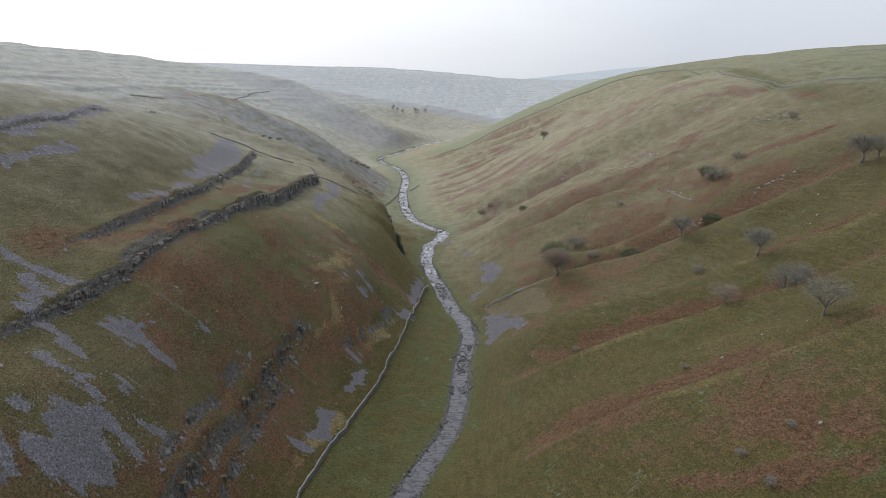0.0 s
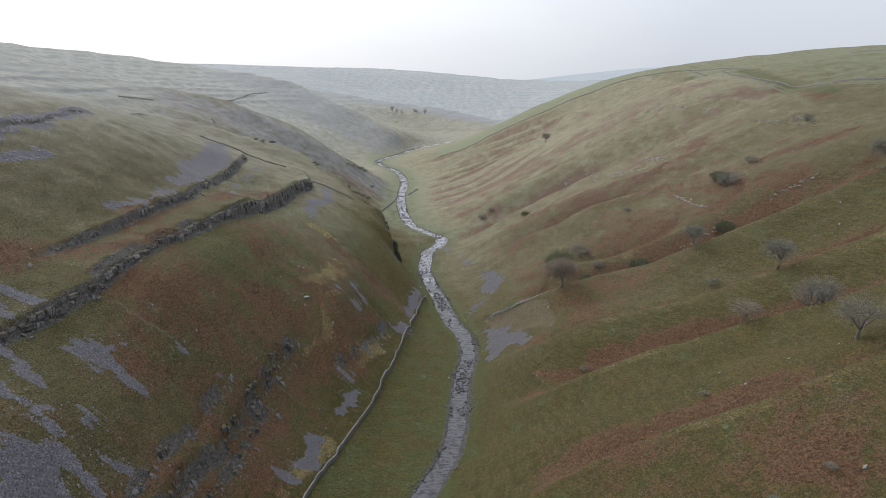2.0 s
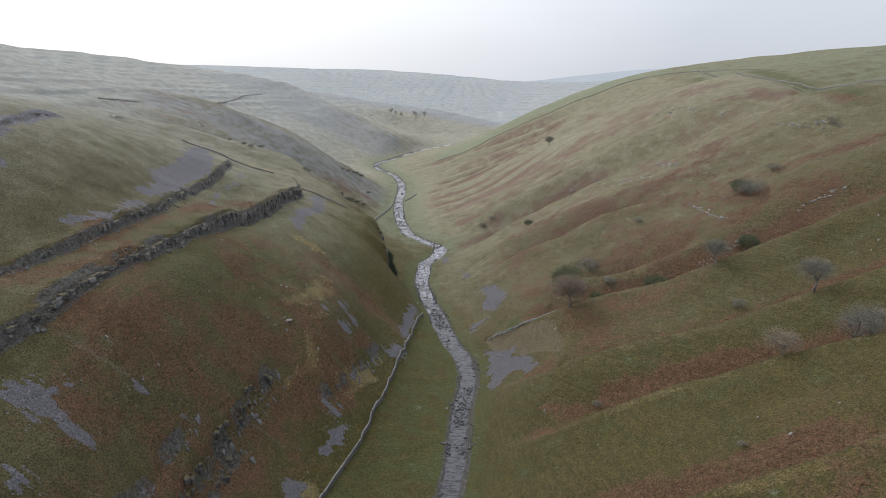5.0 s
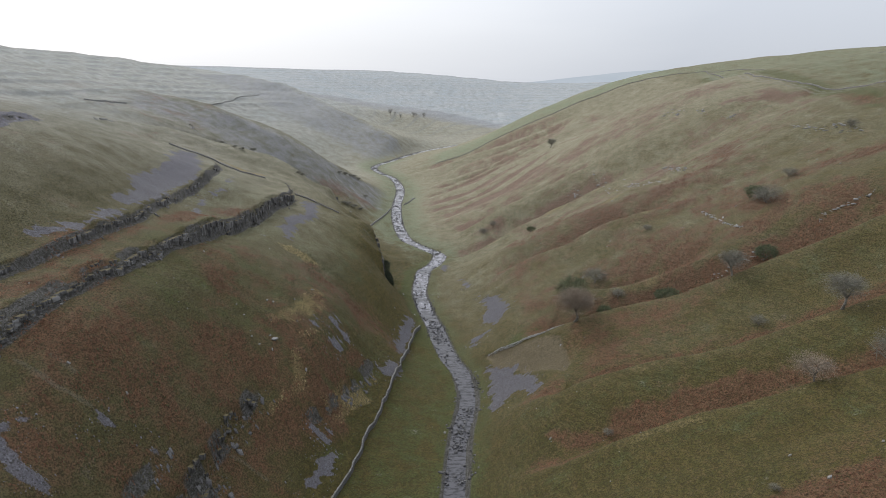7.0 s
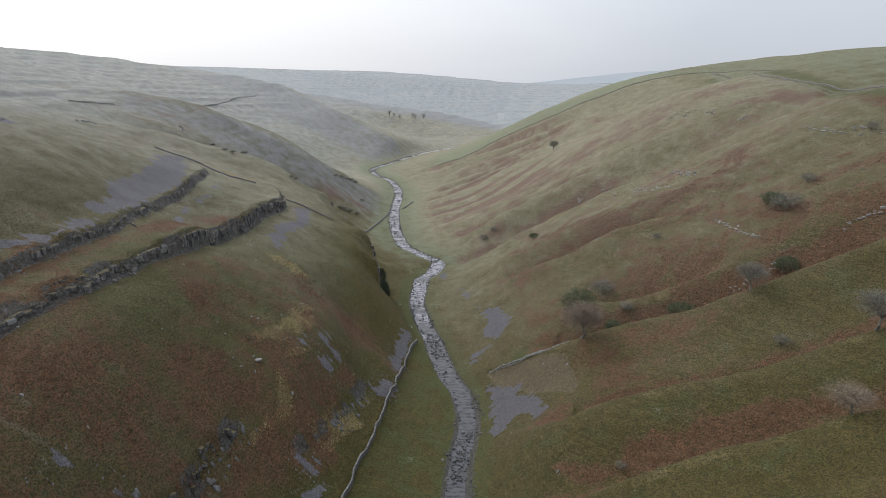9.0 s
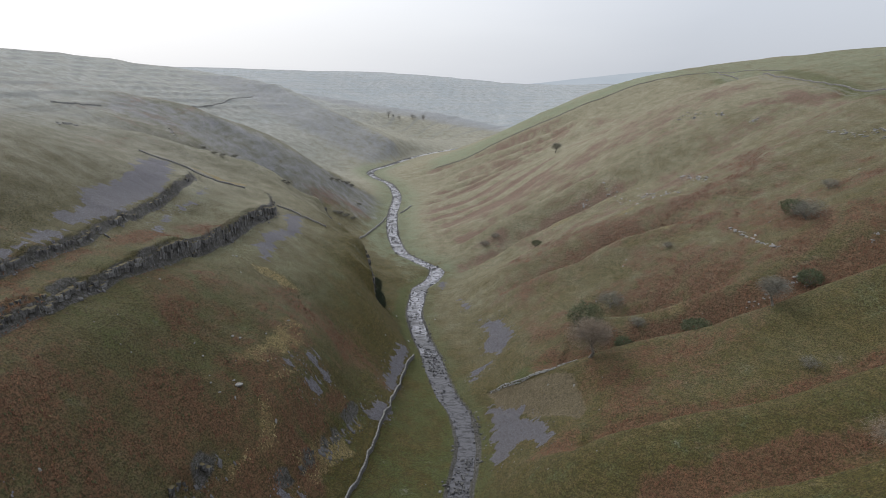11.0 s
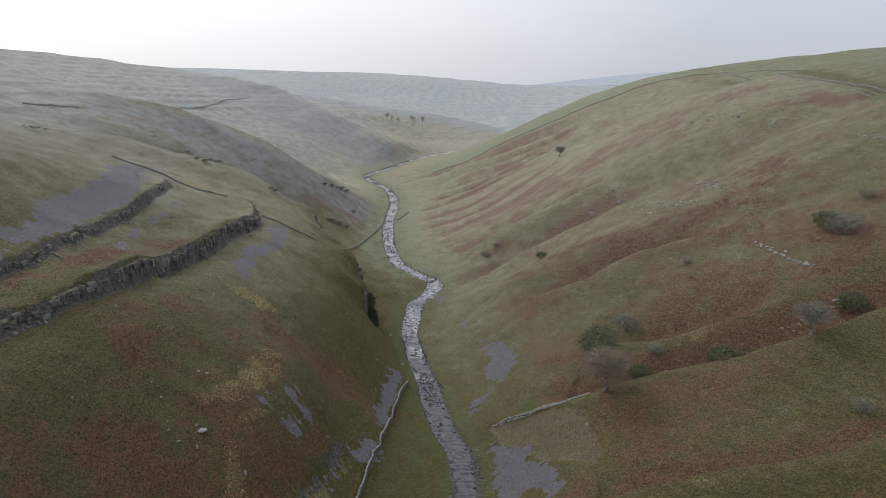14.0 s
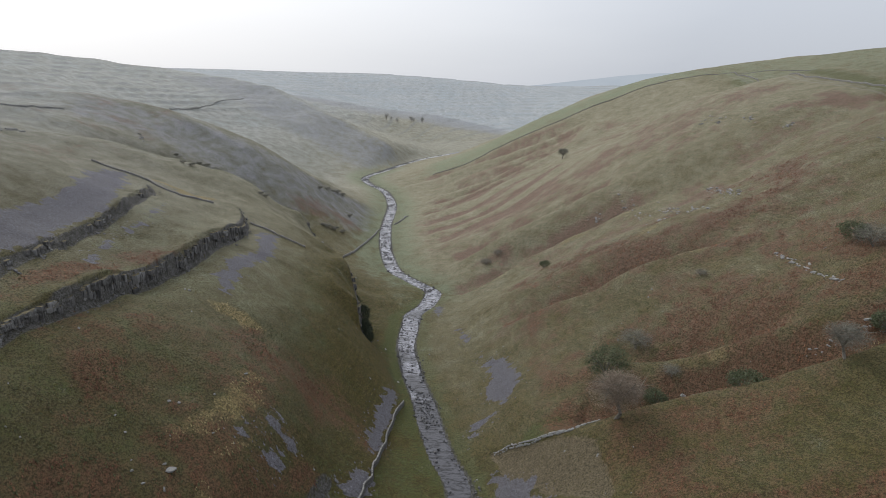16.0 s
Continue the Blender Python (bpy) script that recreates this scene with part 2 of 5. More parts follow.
def rib_wave(x, y):
    """The small ribs and runnels of the farther right-hand slope: their wave from -1 to 1, and where they lie."""
    u = x - river_x(y)
    wave = np.sin(2 * math.pi * (y - 0.5 * x * ramp(270, 340, y) + 9 * value_noise(x, y, 34, 55, 3)) / 17.0)
    return wave, ramp(10, 22, u) * ramp(88, 55, u) * ramp(262, 310, y) * ramp(400, 350, y)


SLIP = [(2.9, 168.2), (6.0, 167.2), (8.9, 165.3), (14.5, 162.2), (17.1, 158.1), (18.2, 153.2), (17.8, 147.9), (17.0, 146.1), (9.7, 153.8), (3.6, 161.3)]


def slipped(x, y):
    """The worn slip above the beck."""
    return ramp(-0.5, 0.7, patch_depth(x, y, [SLIP]) + 1.1 * value_noise(x, y, 3.0, 57, 3))


def land(x, y):
    """Height of the ground."""
    x, y = np.broadcast_arrays(np.asarray(x, float), np.asarray(y, float))
    z = valley(x, y)
    u = x - river_x(y)
    away = ramp(5, 16, np.abs(u))
    near = (np.abs(x) < 180) & (y > 40) & (y < 520)
    for key, (line, height, ease) in SCARS.items():
        m = near & (x < 0)
        d, s = beside(x[m], y[m], line)
        d = d + scar_wobble(x[m], y[m])
        if key == "main":   # the long scar stands highest at its far end
            h0 = height * (0.52 + 0.48 * ramp(0.36, 0.52, s))
        else:
            h0 = height
        h = h0 * np.clip(np.minimum(s, 1 - s) * 9, 0, 1) * (0.85 + 0.35 * value_noise(x[m], y[m], 9.0, 43, 2))
        step = ramp(-0.3, 0.35, d)
        z[m] += h * (step - ramp(-ease, ease, d)) * (np.abs(d) < ease)
    z = np.where(away > 0, np.maximum(z, river_level(y) + 0.5 * away + 0.04 * np.abs(u)), z)
    for line, height, breadth in RIBS:
        m = near & (x > -40)
        d, s = beside(x[m], y[m], line)
        fade = np.clip(np.minimum(s * 4, (1 - s) * 5), 0, 1)
        d = d + value_noise(x[m], y[m], 14, 51, 2) * 1.5
        front = np.exp(-(d / (1.5 * breadth)) ** 2)
        back = 2.3 * np.exp(-(d / (0.62 * breadth)) ** 2) - 1.3 * np.exp(-(d / (1.7 * breadth)) ** 2)
        z[m] += 2.3 * height * fade * (np.where(d < 0, front, back) - 0.3 * np.exp(-(d / (3 * breadth)) ** 2))
    wave, here = rib_wave(x, y)
    z = z + 0.5 * here * wave - 0.6 * slipped(x, y) * ramp(3, 6, u)
    for line, height, breadth in SPURS:
        m = (x < 60) & (x > -320) & (y > 200) & (y < 1000)
        d, s = beside(x[m], y[m], line)
        d = d + value_noise(x[m], y[m], breadth, 53, 3) * 0.35 * breadth
        z[m] += height * np.clip(np.minimum(s * 3 + 0.2 if height > 0 else s * 1.6, (1 - s) * 4), 0, 1) * np.exp(-np.abs(d / breadth) ** (1.4 if height > 0 else 2.0)) * ramp(3, 14, np.abs(u[m]))
    # terraces of the high fells
    fell = np.maximum(ramp(-75, -130, u) * ramp(100, 200, y), ramp(560, 700, y)) * ramp(2600, 1800, y)
    z = z + fell * (1.9 - 0.6 * ramp(500, 700, y)) * (ramp(0.0, 0.22, terrace(x, y, z)) - terrace(x, y, z)) * (0.7 + 0.3 * value_noise(x, y, 120, 63, 2))
    z = z + away * (0.9 * (1 - 0.65 * fell) * value_noise(x, y, 26, 71, 3) + ramp(500, 900, np.abs(y)) * 3.0 * value_noise(x, y, 160, 73, 3))
    z = z + 1.3 * value_noise(x, y, 38, 85, 3) * ramp(-30, -70, u) * ramp(230, 300, y) * ramp(900, 700, y)
    z = z + 0.18 * value_noise(x, y, 13, 79, 3) * ramp(-60, -90, u) * ramp(90, 130, y)
    z = z + ramp(2.6, 6, np.abs(u)) * (0.16 * value_noise(x, y, 3.2, 75, 2) + 0.06 * value_noise(x, y, 0.9, 77, 1))
    z = z + 0.42 * value_noise(x * 0.4, y, 5.5, 87, 3) * ramp(9, 18, np.abs(u)) * ramp(60, 130, y) * ramp(520, 440, y)   # runnels down the slopes
    half = 1.7 + 0.4 * value_noise(0 * y, y, 14, 81, 2)
    z = z - 0.65 * ramp(half + 0.5, half - 0.2, np.abs(u)) * ramp(700, 560, y)
    return z


# ---- materials ----
def shader(name, rough=0.9):
    mat = bpy.data.materials.new(name)
    mat.use_nodes = True
    n, l = mat.node_tree.nodes, mat.node_tree.links
    b = n["Principled BSDF"]
    b.inputs["Roughness"].default_value = rough
    b.inputs["Specular IOR Level"].default_value = 0.25
    return mat, n, l, b


def noise_node(n, l, scale, detail=4.0, rough=0.6, vector=None):
    t = n.new("ShaderNodeTexNoise")
    t.inputs["Scale"].default_value, t.inputs["Detail"].default_value, t.inputs["Roughness"].default_value = scale, detail, rough
    if vector is not None:
        l.new(vector, t.inputs["Vector"])
    return t.outputs["Fac"]


def stretch(n, l, value, lo, hi, a=0.0, b=1.0):
    m = n.new("ShaderNodeMapRange")
    for key, v in (("From Min", lo), ("From Max", hi), ("To Min", a), ("To Max", b)):
        m.inputs[key].default_value = v
    l.new(value, m.inputs["Value"])
    return m.outputs[0]


def mix(n, l, fac, a, b, mode="MIX"):
    m = n.new("ShaderNodeMix")
    m.data_type, m.blend_type = "RGBA", mode
    for key, v in (("Factor", fac), ("A", a), ("B", b)):
        sock = m.inputs[key]
        if isinstance(v, (int, float)):
            sock.default_value = v
        elif isinstance(v, tuple):
            sock.default_value = (*v, 1)
        else:
            l.new(v, sock)
    return m.outputs["Result"]


def arith(n, l, op, a, b):
    m = n.new("ShaderNodeMath")
    m.operation = op
    for k, v in enumerate((a, b)):
        if isinstance(v, (int, float)):
            m.inputs[k].default_value = v
        else:
            l.new(v, m.inputs[k])
    return m.outputs[0]


def bumped(n, l, b, height, strength, distance):
    u = n.new("ShaderNodeBump")
    u.inputs["Strength"].default_value, u.inputs["Distance"].default_value = strength, distance
    l.new(height, u.inputs["Height"])
    l.new(u.outputs[0], b.inputs["Normal"])


def attribute(n, name):
    a = n.new("ShaderNodeAttribute")
    a.attribute_name = name
    return a.outputs["Fac"]


def ground_material():
    mat, n, l, b = shader("hill_turf", 0.95)
    pos = n.new("ShaderNodeNewGeometry").outputs["Position"]
    broad, mid, fine = noise_node(n, l, 0.035, 5, 0.6, pos), noise_node(n, l, 0.22, 5, 0.65, pos), noise_node(n, l, 1.5, 5, 0.75, pos)
    tuft, grain, fleck = noise_node(n, l, 4.0, 4, 0.75, pos), noise_node(n, l, 9.0, 3, 0.7, pos), noise_node(n, l, 0.9, 6, 0.8, pos)
    # narrow treads that follow the contours of the slopes
    level = n.new("ShaderNodeMapping")
    level.inputs["Scale"].default_value = (0.10, 0.10, 1.0)
    l.new(pos, level.inputs[0])
    tread = noise_node(n, l, 2.6, 3, 0.6, level.outputs[0])
    turf = mix(n, l, stretch(n, l, broad, 0.35, 0.65), (0.064, 0.057, 0.0125), (0.090, 0.071, 0.0185))
    turf = mix(n, l, stretch(n, l, mid, 0.42, 0.68, 0, 0.7), turf, (0.062, 0.059, 0.0125))
    turf = mix(n, l, stretch(n, l, fine, 0.50, 0.60, 0, 0.24), turf, (0.160, 0.126, 0.040))
    turf = mix(n, l, stretch(n, l, fleck, 0.51, 0.58, 0, 0.34), turf, (0.150, 0.098, 0.046))
    turf = mix(n, l, stretch(n, l, fleck, 0.47, 0.41, 0, 0.6), turf, (0.060, 0.061, 0.017))
    turf = mix(n, l, stretch(n, l, tread, 0.50, 0.58, 0, 0.30), turf, (0.146, 0.119, 0.038))
    rim = arith(n, l, "MULTIPLY", arith(n, l, "SUBTRACT", mid, 0.5), 1.4)
    rim2 = arith(n, l, "MULTIPLY", arith(n, l, "SUBTRACT", fine, 0.5), 1.1)
    ragged = arith(n, l, "ADD", rim, rim2)

    def zone(name, lo=0.35, hi=0.65, top=1.0):
        return stretch(n, l, arith(n, l, "ADD", attribute(n, name), ragged), lo, hi, 0.0, top)

    def plain(name, lo, hi, top=1.0):
        return stretch(n, l, attribute(n, name), lo, hi, 0.0, top)

    def two(value, lo, hi, a, c):
        return mix(n, l, stretch(n, l, value, lo, hi), a, c)

    moor = two(mid, 0.35, 0.65, (0.084, 0.076, 0.033), two(fleck, 0.45, 0.56, (0.156, 0.132, 0.072), (0.114, 0.110, 0.052)))
    col = mix(n, l, stretch(n, l, arith(n, l, "ADD", attribute(n, "moor"), arith(n, l, "MULTIPLY", rim, 0.5)), 0.2, 0.9, 0.0, 0.7), turf, moor)
    col = mix(n, l, zone("lush"), col, mix(n, l, fine, (0.059, 0.074, 0.020), (0.098, 0.106, 0.034)))
    # haze painted into the turf: warm on one side, blue-grey on the other
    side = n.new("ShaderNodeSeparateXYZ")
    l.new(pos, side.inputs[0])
    cool = arith(n, l, "MAXIMUM", plain("haze_tint", 0.84, 1.0), stretch(n, l, side.outputs["X"], -40, -140, 0.0, 0.7))
    hazed_grass = two(mid, 0.30, 0.70, (0.230, 0.219, 0.156), (0.312, 0.293, 0.218))
    hazed_grass = mix(n, l, stretch(n, l, fine, 0.46, 0.58, 0, 0.5), hazed_grass, (0.240, 0.196, 0.128))
    hazed_grass = mix(n, l, stretch(n, l, fleck, 0.50, 0.40, 0, 0.5), hazed_grass, (0.138, 0.130, 0.074))
    hazed_turf = two(mid, 0.40, 0.60, (0.282, 0.302, 0.308), two(broad, 0.42, 0.58, (0.320, 0.362, 0.395), (0.392, 0.402, 0.412)))
    hazed_turf = mix(n, l, stretch(n, l, fleck, 0.45, 0.55, 0, 0.7), hazed_turf, (0.264, 0.278, 0.276))
    high = stretch(n, l, arith(n, l, "ADD", attribute(n, "haze_tint"), arith(n, l, "MULTIPLY", ragged, plain("haze_tint", 0.0, 0.35, 0.55))), 0.0, 1.0)
    col = mix(n, l, high, col, mix(n, l, cool, hazed_grass, hazed_turf))
    col = mix(n, l, zone("sward", 0.2, 0.8), col, mix(n, l, fine, (0.152, 0.176, 0.108), (0.215, 0.236, 0.155)))
    # shade and haze on the spurs' near sides, painted blue-grey
    col = mix(n, l, zone("flank_shade", 0.25, 0.9), col, two(mid, 0.35, 0.65, (0.170, 0.182, 0.200), (0.245, 0.246, 0.262)))
    # terrace risers: scars, with their shadow lines put into the dark colour
    col = mix(n, l, plain("riser", 0.1, 0.9, 0.7), col, two(fine, 0.4, 0.6, (0.145, 0.155, 0.155), (0.225, 0.232, 0.228)))
    col = mix(n, l, zone("pale", 0.45, 1.1), col, mix(n, l, fine, (0.180, 0.142, 0.060), (0.310, 0.242, 0.116)))
    # the bracken's colour is muted too where the haze is painted
    dead = mix(n, l, plain("haze_tint", 0.08, 0.55), two(fine, 0.3, 0.7, (0.088, 0.047, 0.029), (0.205, 0.110, 0.063)),
               two(fine, 0.35, 0.65, (0.115, 0.074, 0.058), (0.218, 0.140, 0.108)))
    fronds = stretch(n, l, arith(n, l, "ADD", attribute(n, "bracken"), arith(n, l, "MULTIPLY", rim2, 1.8)), 0.15, 1.05, 0, 0.9)
    col = mix(n, l, fronds, col, dead)
    col = mix(n, l, zone("slip"), col, two(fine, 0.3, 0.7, (0.106, 0.088, 0.055), (0.202, 0.163, 0.104)))
    rubble = stretch(n, l, arith(n, l, "ADD", attribute(n, "scree"), arith(n, l, "MULTIPLY", rim2, 0.5)), 0.4, 0.6)
    col = mix(n, l, rubble, col, two(tuft, 0.3, 0.7, (0.100, 0.096, 0.110), (0.205, 0.197, 0.220)))
    col = mix(n, l, plain("track", 0.3, 0.7, 0.5), col, (0.22, 0.21, 0.175))
    col = mix(n, l, plain("rock", 0.3, 0.6), col, two(fine, 0.35, 0.7, (0.052, 0.049, 0.044), (0.165, 0.160, 0.155)))
    # random dark specks, weaker where the painted haze is strong
    speck_strength = plain("haze_tint", 0.9, 0.2)
    speck_strength = arith(n, l, "ADD", arith(n, l, "MULTIPLY", speck_strength, 0.52), 0.48)
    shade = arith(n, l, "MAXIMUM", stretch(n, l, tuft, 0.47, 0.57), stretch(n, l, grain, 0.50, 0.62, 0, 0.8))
    col = mix(n, l, arith(n, l, "MULTIPLY", shade, speck_strength), col, mix(n, l, 0.72, col, (0.020, 0.018, 0.007)))
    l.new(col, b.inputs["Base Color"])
    height = arith(n, l, "ADD", arith(n, l, "ADD", fine, arith(n, l, "MULTIPLY", tuft, 0.6)), arith(n, l, "MULTIPLY", tread, 0.5))
    bumped(n, l, b, height, 1.0, 0.5)
    return mat


def stone_material(name, dark, light, moss=0.25):
    mat, n, l, b = shader(name, 0.88)
    pos = n.new("ShaderNodeNewGeometry").outputs["Position"]
    info = n.new("ShaderNodeNewGeometry").outputs["Random Per Island"]
    fine, mid = noise_node(n, l, 5.0, 5, 0.7, pos), noise_node(n, l, 0.9, 4, 0.6, pos)
    col = mix(n, l, stretch(n, l, fine, 0.3, 0.7), dark, light)
    col = mix(n, l, stretch(n, l, info, 0, 1, 0.0, 0.5), col, mix(n, l, 0.5, col, (0.04, 0.04, 0.04)))
    col = mix(n, l, stretch(n, l, mid, 0.55, 0.75, 0, moss), col, (0.10, 0.10, 0.05))
    l.new(col, b.inputs["Base Color"])
    bumped(n, l, b, fine, 0.6, 0.1)
    return mat


def water_material():
    mat, n, l, b = shader("beck_water", 0.12)
    pos = n.new("ShaderNodeNewGeometry").outputs["Position"]
    across = n.new("ShaderNodeMapping")
    across.inputs["Scale"].default_value = (0.55, 1.5, 1.0)
    l.new(pos, across.inputs[0])
    ripple, riffle = noise_node(n, l, 1.3, 5, 0.75, across.outputs[0]), noise_node(n, l, 0.16, 3, 0.6, pos)
    stone = noise_node(n, l, 1.7, 4, 0.7, pos)
    place = n.new("ShaderNodeSeparateXYZ")
    l.new(pos, place.inputs[0])
    riffle = arith(n, l, "ADD", riffle, stretch(n, l, place.outputs["Y"], 160, 205, -0.34, 0.06))   # the pools lie downstream, the riffles above
    # broken water of the riffles, with sky reflection painted into its white
    white = arith(n, l, "MULTIPLY", stretch(n, l, ripple, 0.44, 0.53), stretch(n, l, riffle, 0.42, 0.6, 0.13, 1.0))
    deep = mix(n, l, stretch(n, l, ripple, 0.40, 0.52), (0.014, 0.014, 0.016), (0.034, 0.033, 0.038))
    col = mix(n, l, white, deep, (0.235, 0.235, 0.262))
    col = mix(n, l, stretch(n, l, stone, 0.60, 0.68, 0, 0.4), col, (0.022, 0.021, 0.020))   # the bed's dark stones
    l.new(col, b.inputs["Base Color"])
    l.new(stretch(n, l, riffle, 0.35, 0.65, 0.10, 0.35), b.inputs["Roughness"])
    b.inputs["Specular IOR Level"].default_value = 0.23
    bumped(n, l, b, ripple, 0.5, 0.12)
    return mat


TURF = ground_material()
# scree stone of the far shelf, lightened to carry haze in its colour
SHELF_STONE = stone_material("hazed_scree_stone", (0.14, 0.137, 0.158), (0.222, 0.216, 0.246), 0.1)
FAR_STONE = stone_material("pale_wall_stone", (0.17, 0.168, 0.162), (0.34, 0.335, 0.325))
LIMESTONE = stone_material("weathered_limestone", (0.11, 0.105, 0.10), (0.28, 0.27, 0.265))
SCREE_STONE = stone_material("scree_stone", (0.085, 0.081, 0.092), (0.22, 0.212, 0.236), 0.1)
WORN_STONE = stone_material("mossy_rubble_stone", (0.055, 0.053, 0.052), (0.165, 0.160, 0.162), 0.35)
WATER = water_material()


# ---- large structure: the ground sheet and the beck ----
def spread(lo, hi, step, far_lo, far_hi, grow, grow_low=None):
    """Grid lines, even from lo to hi and ever wider beyond."""
    out = list(np.arange(lo, hi + step / 2, step))
    s, v = step, out[-1]
    while v < far_hi:
        s *= grow
        v += s
        out.append(v)
    s, v = step, lo
    while v > far_lo:
        s *= grow_low or grow
        v -= s
        out.insert(0, v)
    return np.array(out)


def sheet(name, xs, ys, heights, material, smooth=True):
    nx, ny = len(xs), len(ys)
    gx, gy = np.meshgrid(xs, ys)
    co = np.stack([gx, gy, heights], -1).reshape(-1, 3)
    a = (np.arange(ny - 1)[:, None] * nx + np.arange(nx - 1)[None]).ravel()
    quads = np.stack([a, a + 1, a + nx + 1, a + nx], 1).astype(np.int32)
    me = bpy.data.meshes.new(name)
    me.vertices.add(len(co))
    me.vertices.foreach_set("co", co.ravel().astype(np.float32))
    me.loops.add(quads.size)
    me.loops.foreach_set("vertex_index", quads.ravel())
    me.polygons.add(len(quads))
    me.polygons.foreach_set("loop_start", np.arange(len(quads), dtype=np.int32) * 4)
    me.polygons.foreach_set("use_smooth", np.full(len(quads), smooth))
    me.update(calc_edges=True)
    me.materials.append(material)
    return new(name, me), gx, gy


# outlines in plan of the scree fans
FANS_NEAR = [
    [(-56.9, 93.2), (-55.0, 95.5), (-53.1, 95.4), (-51.1, 98.4), (-50.5, 97.2), (-51.4, 94.5), (-48.3, 93.1), (-46.3, 93.3), (-46.1, 91.9), (-48.5, 90.3), (-50.3, 91.6), (-50.6, 89.2), (-51.9, 89.8), (-53.6, 90.4), (-55.1, 91.0)],
    [(-61.0, 85.1), (-59.1, 84.9), (-56.6, 84.8), (-53.9, 83.7), (-53.5, 82.6), (-54.9, 81.8), (-57.5, 82.3), (-59.7, 83.6)],
    [(-59.3, 81.4), (-55.8, 80.1), (-53.3, 79.6), (-51.7, 80.6), (-51.8, 78.9), (-48.1, 79.0), (-44.2, 80.5), (-43.3, 80.8), (-43.7, 79.8), (-48.0, 78.0), (-53.4, 77.7), (-58.1, 78.9)],
    [(-50.0, 83.1), (-49.2, 84.1), (-46.7, 83.9), (-46.9, 82.5), (-48.9, 80.9)],
]
FANS_LOW = [
    [(-54.6, 69.0), (-53.5, 70.5), (-51.7, 71.0), (-52.9, 72.2), (-53.7, 73.8), (-52.8, 74.7), (-51.2, 74.9), (-50.6, 76.3), (-49.2, 77.4), (-47.3, 77.4), (-46.4, 75.6), (-47.6, 74.6), (-46.0, 74.0), (-44.6, 72.6), (-44.8, 70.8), (-47.2, 69.1), (-46.0, 68.5), (-48.9, 67.6), (-50.8, 67.1), (-52.9, 67.7)],
    [(-57.4, 71.4), (-56.4, 72.6), (-55.4, 72.4), (-55.0, 71.3), (-56.1, 70.5)],
    [(-55.6, 67.5), (-54.1, 66.5), (-52.7, 65.6), (-52.5, 64.9), (-53.6, 64.0)],
    [(-48.4, 67.8), (-46.9, 68.5), (-45.6, 68.7), (-47.4, 67.0)],
    [(-46.5, 75.8), (-45.2, 77.1), (-43.7, 76.1), (-43.6, 75.2), (-45.2, 75.0)],
]
FANS_SCAR = [
    [(-73.1, 95.2), (-70.4, 96.1), (-66.2, 96.3), (-61.0, 96.1), (-60.1, 95.9), (-62.1, 93.4), (-65.8, 94.0), (-69.1, 94.1), (-71.6, 92.8)],
    [(-69.2, 92.1), (-67.3, 93.9), (-65.1, 92.1), (-62.4, 91.8), (-61.7, 91.2), (-62.5, 88.4), (-62.6, 86.0), (-63.6, 85.7), (-65.9, 88.3), (-68.0, 89.6)],
    [(-62.9, 85.2), (-61.9, 86.5), (-60.7, 85.5), (-61.8, 84.4)],
    [(-65.0, 83.5), (-63.8, 84.0), (-63.3, 83.3), (-64.0, 82.4)],
    [(-46.6, 101.1), (-46.2, 102.3), (-45.8, 105.4), (-45.5, 104.0), (-45.6, 101.1)],
    [(-42.0, 105.5), (-41.1, 106.2), (-40.4, 106.0), (-41.1, 104.8)],
]
FANS_WALL = [
    [(-26.4, 127.9), (-24.3, 130.2), (-23.9, 129.2), (-24.6, 127.0)],
    [(-24.6, 124.6), (-22.6, 126.9), (-22.4, 124.1), (-24.2, 117.8), (-26.4, 117.0), (-26.6, 118.4)],
    [(-28.9, 111.7), (-25.7, 111.8), (-24.9, 109.4), (-25.5, 104.0), (-28.2, 103.5), (-28.0, 105.5), (-32.1, 106.7), (-31.7, 107.8), (-28.7, 107.6)],
    [(-31.1, 100.2), (-28.8, 101.2), (-26.9, 100.6), (-26.7, 98.7), (-28.7, 98.8)],
]
FANS_FLOOR = [
    [(-16.6, 185.7), (-15.2, 189.7), (-14.8, 184.9), (-15.1, 177.1), (-15.8, 174.0), (-15.1, 168.9), (-16.4, 165.4), (-18.0, 169.4), (-17.6, 172.9), (-18.4, 176.8), (-17.8, 182.2)],
    [(-16.9, 160.0), (-15.5, 161.0), (-15.5, 157.6), (-16.0, 154.5), (-18.1, 152.8), (-18.4, 155.2)],
    [(-30.8, 148.0), (-30.1, 149.0), (-29.5, 148.2), (-30.2, 146.6)],
    [(-28.3, 151.5), (-27.1, 153.8), (-27.2, 150.0), (-27.9, 149.0)],
    [(-26.8, 148.5), (-25.1, 153.2), (-25.2, 149.2), (-26.9, 144.6)],
]
